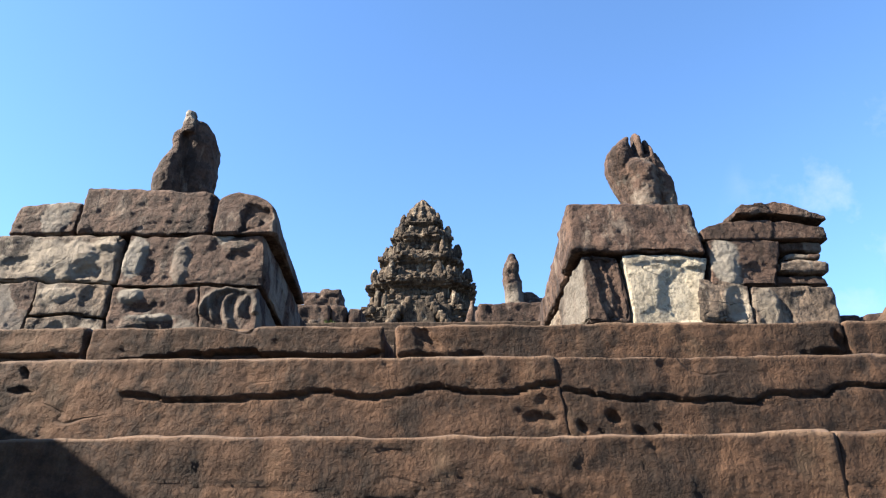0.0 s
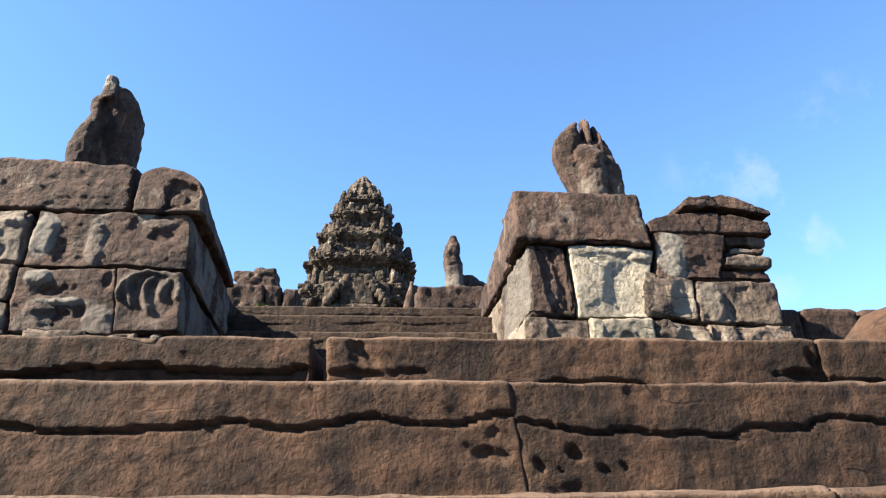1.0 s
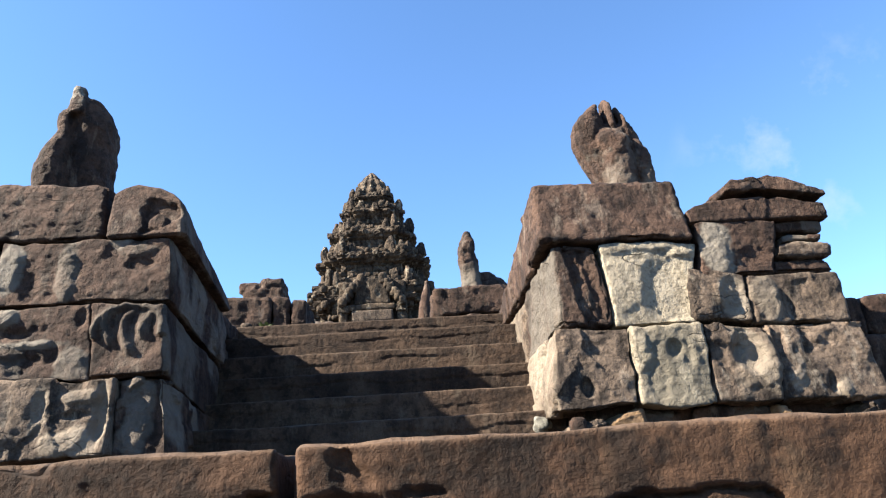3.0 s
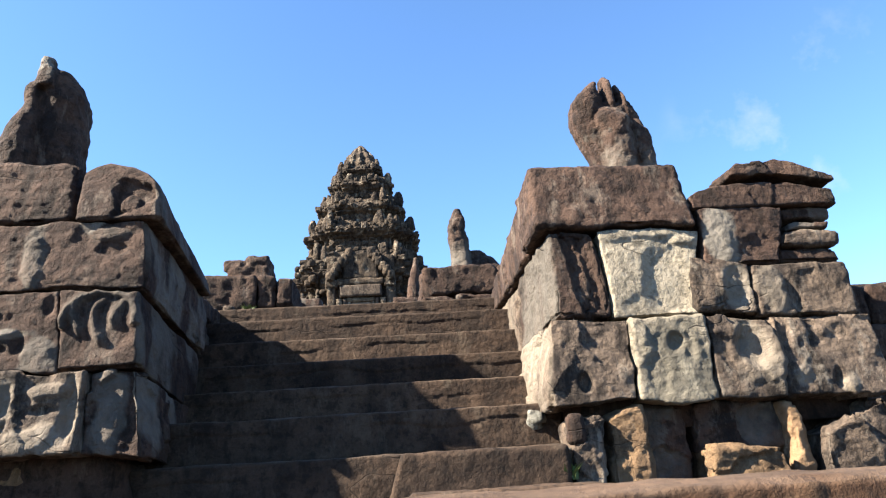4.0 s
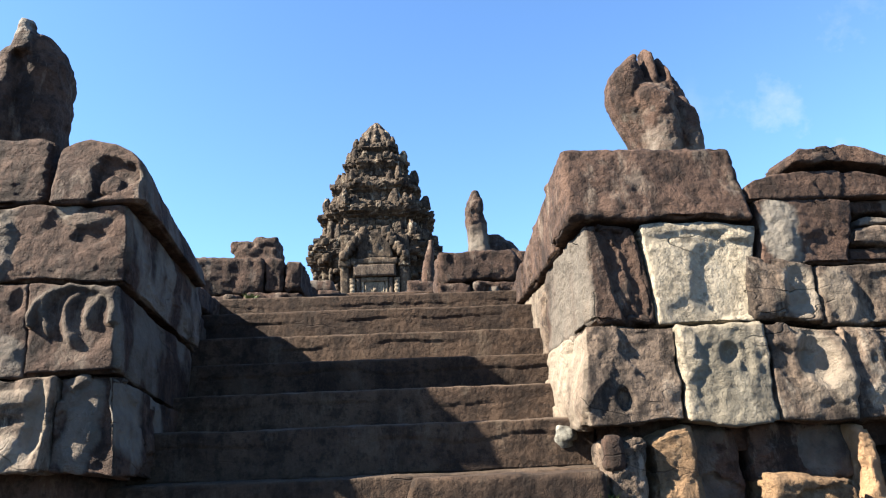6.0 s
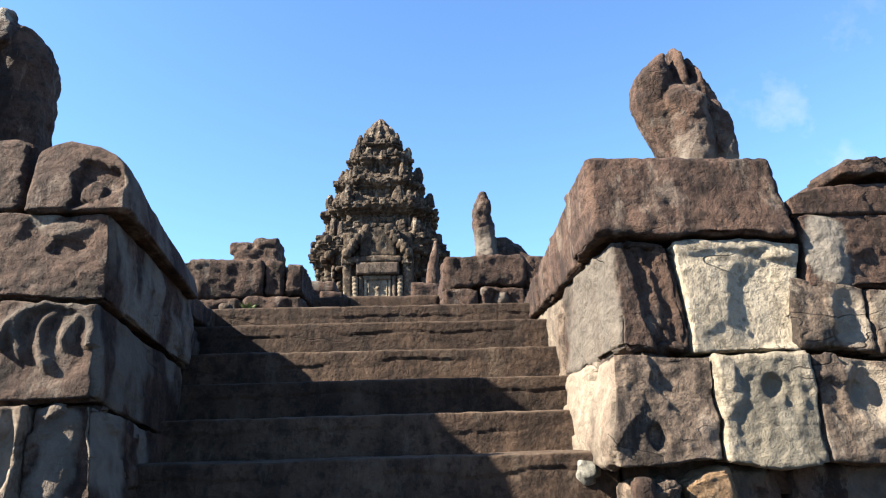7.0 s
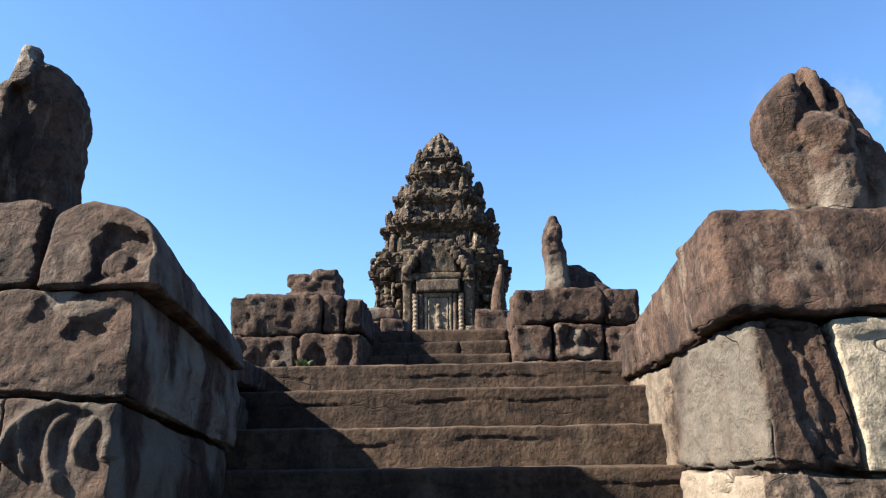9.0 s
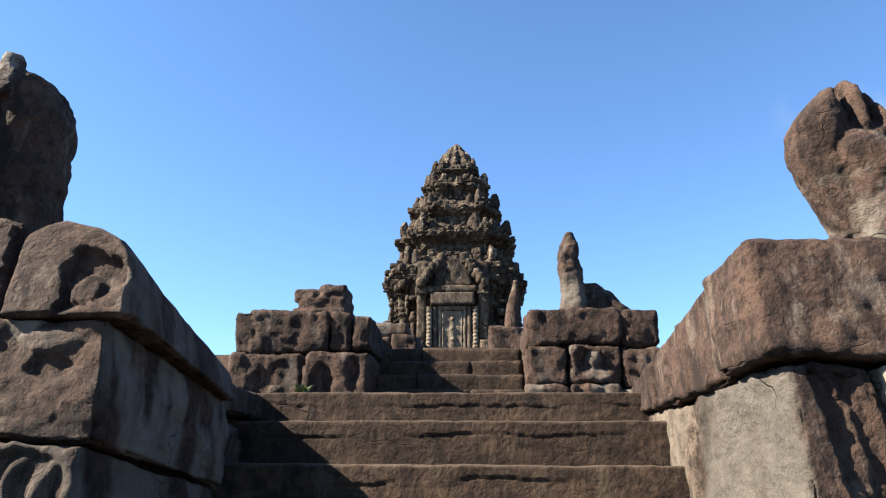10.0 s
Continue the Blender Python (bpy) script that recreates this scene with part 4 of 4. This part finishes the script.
tagged(put_mesh("lion_statue", v, q, PIER), "broken stump of a sandstone guardian statue", "statue", "guardian statues")

p3 = thing("stair_pier", (1.6, 15.6, 4.4), "dark sandstone pier with carved figures below a lion", "pier", "piers of the second flight")
fill(p3, (0.75, 2.5, 14.95, 18.0, 4.4, 6.1), 330)
block(p3, (0.62, 2.10, 14.72, 17.5, 5.68, 6.26), 331, PIER, **mid)
block(p3, (2.13, 2.68, 14.75, 15.8, 5.65, 6.24), 332, PIER, **mid)
block(p3, (0.60, 1.24, 14.68, 16.0, 5.06, 5.66), 333, PIER, **mid)
block(p3, (1.27, 2.06, 14.68, 16.0, 5.06, 5.66), 334, PIER, carve=hollows([(1.66, 5.4, 0.3, 0.26, 0.07, 0), (1.66, 5.45, 0.11, 0.12, -0.1, 0.4), (1.66, 5.2, 0.2, 0.12, -0.07, 0.3)]), **mid)
block(p3, (2.09, 2.68, 14.7, 16.0, 5.0, 5.62), 335, PIER, carve=hollows([(2.4, 5.3, 0.1, 0.2, -0.05, 0.2)]), **mid)
block(p3, (0.58, 1.24, 14.64, 17.5, 4.42, 5.04), 336, PIER, **mid)
block(p3, (1.27, 2.0, 14.64, 16.0, 4.42, 5.04), 337, PIER, carve=hollows([(1.4, 4.8, 0.1, 0.3, 0.07, 0), (1.75, 4.8, 0.1, 0.3, 0.05, 0)]), **mid)
block(p3, (2.03, 2.7, 14.66, 16.0, 4.42, 4.98), 338, PIER, **mid)


def lion_shape(a, t):
    return 1 + 0.12 * np.cos(2 * a + 2) * np.sin(9 * t) - 0.2 * np.exp(-(((a - 4.5) / 0.3) ** 2)) * np.exp(-(((t - 0.55) / 0.12) ** 2))


v1, q1 = loft([(6.22, 1.62, 16.75, 0.26, 0.3), (6.7, 1.60, 16.75, 0.21, 0.28), (7.2, 1.59, 16.8, 0.20, 0.26), (7.45, 1.58, 16.8, 0.22, 0.28), (7.65, 1.56, 16.85, 0.17, 0.24), (7.8, 1.57, 16.85, 0.19, 0.24), (8.05, 1.58, 16.9, 0.14, 0.17), (8.24, 1.6, 16.9, 0.06, 0.09)], PIER, 15, lion_shape, 48, 60, 0.07)
v2, q2 = loft([(6.2, 2.25, 17.1, 0.62, 0.5), (6.6, 2.2, 17.1, 0.58, 0.5), (6.9, 2.08, 17.1, 0.42, 0.4), (7.2, 1.93, 17.1, 0.24, 0.3)], PIER, 16, None, 40, 30, 0.1)
v, q = fused((v1, q1), (v2, q2), cell=0.03)
tagged(put_mesh("lion_statue", v, q, PIER, None, np.clip(0.8 - np.abs(v[:, 2] - 6.95) * 1.6, 0, 0.7) * (v[:, 0] < 1.85)), "seated sandstone lion with a pale worn chest", "statue", "guardian statues")

# ---- third flight ----
third = thing("third_stairs", (-0.85, 21.5, 5.7), "third flight of dark sandstone steps near the tower", "stairs")
for i in range(4):
    slab_row(third, -1.9, 0.2, 20.8 + 0.45 * i, 22.6 + 0.45 * i, 5.5 + 0.26 * i, 6.05 + 0.26 * i, (-0.9 + 0.3 * (i % 2),), 350 + 2 * i, STAIR, res=0.1)
p4 = thing("stair_pier", (-2.4, 21.4, 5.7), "low sandstone pier of stacked blocks", "pier", "piers of the third flight")
for i, bounds in enumerate(((-3.1, -1.8, 20.9, 22.6, 5.7, 6.35), (-3.0, -2.4, 20.9, 22.6, 6.36, 6.95), (-2.38, -1.75, 20.85, 22.5, 6.36, 7.0), (-3.05, -2.0, 21.0, 22.6, 6.96, 7.3))):
    block(p4, bounds, 360 + i, PIER, **{**mid, "res": 0.08})
p5 = thing("stair_pier", (0.55, 21.4, 5.7), "low sandstone pier with a leaning finial stone", "pier", "piers of the third flight")
for i, bounds in enumerate(((0.0, 0.95, 20.9, 22.6, 5.7, 6.45), (0.02, 0.9, 20.95, 22.6, 6.46, 7.2))):
    block(p5, bounds, 366 + i, PIER, **{**mid, "res": 0.08})
v, q = loft([(7.15, 0.62, 21.4, 0.18, 0.2), (7.5, 0.60, 21.4, 0.16, 0.18), (8.0, 0.66, 21.4, 0.13, 0.15), (8.45, 0.72, 21.4, 0.04, 0.06)], PIER, 18, None, 24, 24, 0.04)
tagged(put_mesh("finial_stone", v, q, PIER), "slender worn sandstone finial on a low pier", "finial")

# ---- tower ----
TX, TY = -1.95, 46.3
tower = thing("temple_tower", (TX, TY, 9.9), "tall eroded sandstone temple tower with stepped storeys", "tower")


def redented(half, steps=3, notch=0.13):
    """Corner points of a square plan whose corners step in, counter-clockwise."""
    pts = []
    for turn in range(4):
        for i in range(steps + 1):
            x = half * (1 - notch * i)
            for yy in (half * (1 - notch * (steps - i + 1)) if i else -half * (1 - notch * steps), half * (1 - notch * (steps - i))):
                p = (x, yy)
                for _ in range(turn):
                    p = (-p[1], p[0])
                pts.append(p)
    return pts


def ring_points(half, per_edge=10):
    pts = redented(half)
    out = []
    for (ax, ay), (bx, by) in zip(pts, pts[1:] + pts[:1]):
        n = max(1, min(26, int(math.hypot(bx - ax, by - ay) / half * per_edge)))
        out += [(ax + (bx - ax) * i / n, ay + (by - ay) * i / n) for i in range(n)]
    return np.array(out)


def storey(z0, z1, half, profile, seed, name="storey", dz=0.11, amp=0.13):
    """A redented storey: profile gives (height 0..1, swell) of its mouldings."""
    unit = ring_points(1.0, 22)
    rows = max(4, int((z1 - z0) / dz))
    t = np.linspace(0, 1, rows + 1)
    prof = np.interp(t, [a for a, _ in profile], [b for _, b in profile])
    n = len(unit)
    P = np.concatenate([np.column_stack([unit * half * s, np.full(n, z0 + (z1 - z0) * u)]) for u, s in zip(t, prof)])
    out = P * np.array([1, 1, 0])
    out /= np.linalg.norm(out, axis=1, keepdims=True) + 1e-9
    chunk = np.floor(P * np.array([2.6, 2.6, 3.6]) + 0.35 * fbm(P * 1.5, 2, seed)[:, None])
    block_off = lattice(chunk[:, 0].astype(int), chunk[:, 1].astype(int), chunk[:, 2].astype(int), seed)
    off = amp * (0.55 * block_off + 0.9 * fbm(P * 2.2, 4, seed) + 0.4 * fbm(P * 7, 2, seed + 3))
    P = P + out * off[:, None]
    P[:, 2] += 0.05 * fbm(P * 3, 2, seed + 6)
    quads = [[r * n + c, r * n + (c + 1) % n, (r + 1) * n + (c + 1) % n, (r + 1) * n + c] for r in range(rows) for c in range(n)]
    quads.append([rows * n + c for c in range(n)])
    P[:, 0] += TX
    P[:, 1] += TY
    return put_mesh(name, P, quads, TOWER, tower, np.zeros(len(P)), smooth=False)


WALL = [(0, 1.03), (0.05, 1.03), (0.06, 0.98), (0.12, 0.98), (0.13, 0.92), (0.62, 0.92), (0.64, 0.97), (0.7, 0.97), (0.72, 1.02), (0.79, 1.04), (0.8, 0.98), (0.86, 1.0), (0.88, 0.94), (1, 0.92)]
UPPER = [(0, 1.0), (0.12, 1.0), (0.14, 0.9), (0.5, 0.88), (0.52, 0.95), (0.62, 0.96), (0.64, 1.03), (0.76, 1.05), (0.78, 0.96), (0.9, 0.94), (0.92, 0.86), (1, 0.84)]
LEVELS = [(9.9, 15.5, 4.05, WALL), (15.4, 17.6, 3.45, UPPER), (17.5, 19.4, 2.7, UPPER), (19.3, 21.1, 2.0, UPPER), (21.0, 22.2, 1.45, UPPER)]
for i, (za, zb, half, prof) in enumerate(LEVELS):
    storey(za, zb, half, prof, 400 + i, amp=0.16 - 0.012 * i)
v, q = loft([(22.1, TX, TY, 1.2, 1.2), (22.5, TX, TY, 1.25, 1.25), (22.9, TX, TY, 1.0, 1.0), (23.2, TX, TY, 0.95, 0.95), (23.6, TX, TY, 0.6, 0.6), (23.9, TX, TY, 0.42, 0.42), (24.25, TX, TY, 0.1, 0.1)], TOWER, 410,
            lambda a, t: 1 + 0.07 * np.cos(12 * a), 60, 50, 0.08)
put_mesh("lotus_finial", v, q, TOWER, tower, np.zeros(len(v)), smooth=False)


def antefix_mesh(seed):
    """A leaf-shaped stone: broad foot, pointed and slightly bent top."""
    p, quads = loft([(0, 0, 0, 0.26, 0.2), (0.25, 0, 0, 0.3, 0.2), (0.5, 0, 0, 0.26, 0.17), (0.7, 0.02, 0, 0.2, 0.15), (0.85, 0.03, 0, 0.12, 0.1)], TOWER, seed, None, 14, 14, 0.06)
    return mesh_from("antefix", p, quads, TOWER, np.zeros(len(p)), False)


FIX = [antefix_mesh(420 + i) for i in range(4)]
CARVED = []
for i in range(5):
    cv, cq, cf = stone(-0.28, 0.28, -0.2, 0.2, 0, 0.42, 430 + i, res=0.1, rnd=0.09, amp=0.09, rough=0.05, chip=0.1)
    CARVED.append(mesh_from("carved_stone", cv, cq, TOWER, cf, False))
fix_rng = random.Random(5)


def set_piece(name, mesh, x, y, z, turn, sx, sy, sz):
    ob = new(name, mesh)
    ob.parent = tower
    ob.matrix_parent_inverse = tower.matrix_basis.inverted()
    ob.matrix_basis = Matrix.LocRotScale((x, y, z), Euler((0, 0, turn)), (sx, sy, sz))
    return ob


for i, (za, zb, half, prof) in enumerate(LEVELS):
    nxt = LEVELS[i + 1][2] if i + 1 < len(LEVELS) else 1.1
    for turn in range(4):
        for u in (-0.94, -0.78, -0.6, -0.36, 0.36, 0.6, 0.78, 0.94):
            if turn == 1 and i < 2:
                continue
            depth = half * (1.0 - 0.13 * max(0, round((abs(u) - 0.5) / 0.16)))
            x, y = depth * 0.88, half * u * 0.95
            for _ in range(turn):
                x, y = -y, x
            s = fix_rng.uniform(0.6, 1.15) * (0.6 + 0.16 * half)
            if fix_rng.random() < 0.85:
                set_piece("antefix", FIX[fix_rng.randrange(4)], TX + x, TY + y, zb - 0.35 * (zb - za) ** 0.5 * 0.5, turn * math.pi / 2 + fix_rng.uniform(-0.3, 0.3) + math.pi / 2, s, s, s * fix_rng.uniform(0.6, 1.15))
# carved courses on the faces that are seen
for i, (za, zb, half, prof) in enumerate(LEVELS):
    for course in (0.1, 0.28, 0.45, 0.6, 0.72, 0.86):
        for u in np.linspace(-0.97, 0.97, max(6, int(half * 4.2))):
            if i == 0 and abs(u) < 0.42 or fix_rng.random() < 0.3:
                continue
            step = max(0, round((abs(u) - 0.55) / 0.15))
            swell = float(np.interp(course, [a for a, _ in prof], [b for _, b in prof]))
            d = half * (1.0 - 0.13 * step) * swell
            s = fix_rng.uniform(0.4, 0.85) * (0.6 + 0.1 * half)
            set_piece("carved_stone", CARVED[fix_rng.randrange(5)], TX + u * half * swell, TY - d + 0.05, za + (zb - za) * course, fix_rng.uniform(-0.15, 0.15), s, s * 0.9, s * fix_rng.uniform(0.7, 1.3))

# doorway of the tower
FY = TY - 3.95 - 0.75


def piece(name, bounds, seed, material=DOORWAY, **how):
    x0, x1, y0, y1, z0, z1 = bounds
    base = dict(res=0.12, rnd=0.04, amp=0.03, rough=0.02, chip=0.05)
    base.update(how)
    return block(tower, (TX + x0, TX + x1, FY + y0, FY + y1, z0, z1), seed, material, name, **base)


piece("porch", (-2.0, 2.0, 0.35, 2.2, 9.8, 15.0), 500, TOWER, amp=0.1)
door = piece("false_door", (-0.56, 0.56, 0.03, 0.5, 9.85, 12.1), 501, DOORWAY, res=0.06,
             carve=lambda p, n: (np.clip(-n[:, 1], 0, 1) * (0.05 * (np.abs(p[:, 0] - TX) > 0.1) * (np.abs(p[:, 0] - TX) < 0.46)), 0 * p[:, 0]))
for zz in (10.4, 11.0, 11.5):
    piece("door_boss", (-0.13, 0.13, -0.04, 0.35, zz, zz + 0.26), 502, DOORWAY, rnd=0.1, res=0.06)
for s in (-1, 1):
    piece("door_jamb", (min(s * 0.58, s * 0.78), max(s * 0.58, s * 0.78), 0.02, 0.5, 9.85, 12.2), 503 + s)
    piece("outer_jamb", (min(s * 0.80, s * 1.06), max(s * 0.80, s * 1.06), -0.02, 0.5, 9.85, 12.36), 505 + s, material=PALE)
    piece("pilaster", (min(s * 1.45, s * 1.95), max(s * 1.45, s * 1.95), 0.02, 0.6, 9.85, 13.3), 511 + s, TOWER, amp=0.06)
    piece("pilaster_capital", (min(s * 1.35, s * 2.05), max(s * 1.35, s * 2.05), -0.08, 0.6, 13.0, 13.45), 514 + s, TOWER, amp=0.08)
    cv, cq = loft([(9.85, TX + s * 1.26, FY + 0.06, 0.17, 0.17), (11.0, TX + s * 1.26, FY + 0.06, 0.14, 0.14), (12.3, TX + s * 1.26, FY + 0.06, 0.16, 0.16)], DOORWAY, 520 + s,
                  lambda a, t: 1 + 0.12 * np.sin(70 * t), 16, 70, 0.02)
    put_mesh("colonnette", cv, cq, DOORWAY, tower, np.zeros(len(cv)))
    # curling end of the gable
    for j in range(6):
        piece("gable_curl", (s * (1.75 - 0.22 * j) - 0.24, s * (1.75 - 0.22 * j) + 0.24, -0.32 + 0.04 * j, 0.5, 13.35 + 0.27 * j, 13.95 + 0.29 * j), 530 + 3 * j + s, TOWER, rnd=0.18, amp=0.1, chip=0.12)
piece("door_head", (-0.8, 0.8, 0.0, 0.5, 12.12, 12.38), 508)
piece("lintel", (-1.2, 1.2, -0.18, 0.5, 12.4, 13.1), 509, PALE)
piece("lintel_course", (-1.35, 1.35, -0.1, 0.6, 13.12, 13.5), 510, TOWER, amp=0.08)
piece("gable_panel", (-1.0, 1.0, 0.0, 0.6, 13.5, 15.1), 516, TOWER, amp=0.12)
base_rng = random.Random(9)
for s in (-1, 1):
    x = 2.15
    while x < 3.75:
        w, top = base_rng.uniform(0.12, 0.34), base_rng.uniform(11.6, 13.3)
        y_off = 0.72 + 0.16 * (x > 2.9) + base_rng.uniform(0, 0.12)
        xa, xb = sorted((s * x, s * (x + w)))
        piece("wall_pilaster", (xa, xb, y_off, 1.5, base_rng.uniform(9.9, 10.4), top), int(560 + 20 * x + s), base_rng.choice((TOWER, TOWER, DOORWAY)), amp=0.08, rough=0.06, res=0.07)
        for _ in range(3):
            zz = base_rng.uniform(10.2, 14.6)
            piece("carved_boss", (xa - 0.05, xb + 0.05, y_off - 0.14, y_off + 0.3, zz, zz + base_rng.uniform(0.15, 0.4)), int(600 + 30 * zz + s), TOWER, rnd=0.1, amp=0.1, res=0.08)
        x += w + base_rng.uniform(0.03, 0.14)
for i, (xa, xb, yy, za, zb) in enumerate(((-4.2, -2.6, -1.0, 9.8, 10.5), (-2.5, -1.5, -0.7, 9.8, 10.3), (1.5, 2.6, -0.8, 9.8, 10.35))):
    piece("plinth_stone", (xa, xb, yy, yy + 1.2, za, zb), 580 + i, TOWER, amp=0.08)

# weeds in the joints
weed_rng = random.Random(3)


def weed(x, y, z, size, count):
    vs, fs = [], []
    for _ in range(count):
        a, h, w = weed_rng.uniform(0, 6.28), weed_rng.uniform(0.5, 1) * size, 0.09 * size
        bx, by = x + weed_rng.uniform(-0.3, 0.3) * size, y + weed_rng.uniform(-0.3, 0.3) * size
        dx, dy = math.cos(a), math.sin(a)
        base = len(vs)
        for t, ww in ((0, 0.5), (0.5, 1.0), (1.0, 0.05)):
            cx, cy, cz = bx + dx * 0.5 * h * t * t, by + dy * 0.5 * h * t * t, z + h * (t - 0.25 * t * t)
            vs += [(cx - dy * w * ww, cy + dx * w * ww, cz), (cx + dy * w * ww, cy - dx * w * ww, cz)]
        fs += [(base, base + 1, base + 3, base + 2), (base + 2, base + 3, base + 5, base + 4)]
    return tagged(put_mesh("weeds", np.array(vs), fs, LEAF), "small green weeds in a stone joint", "weeds", kind="stuff")


weed(1.36, 6.78, 2.27, 0.16, 40)
weed(-1.75, 10.25, 4.45, 0.16, 50)
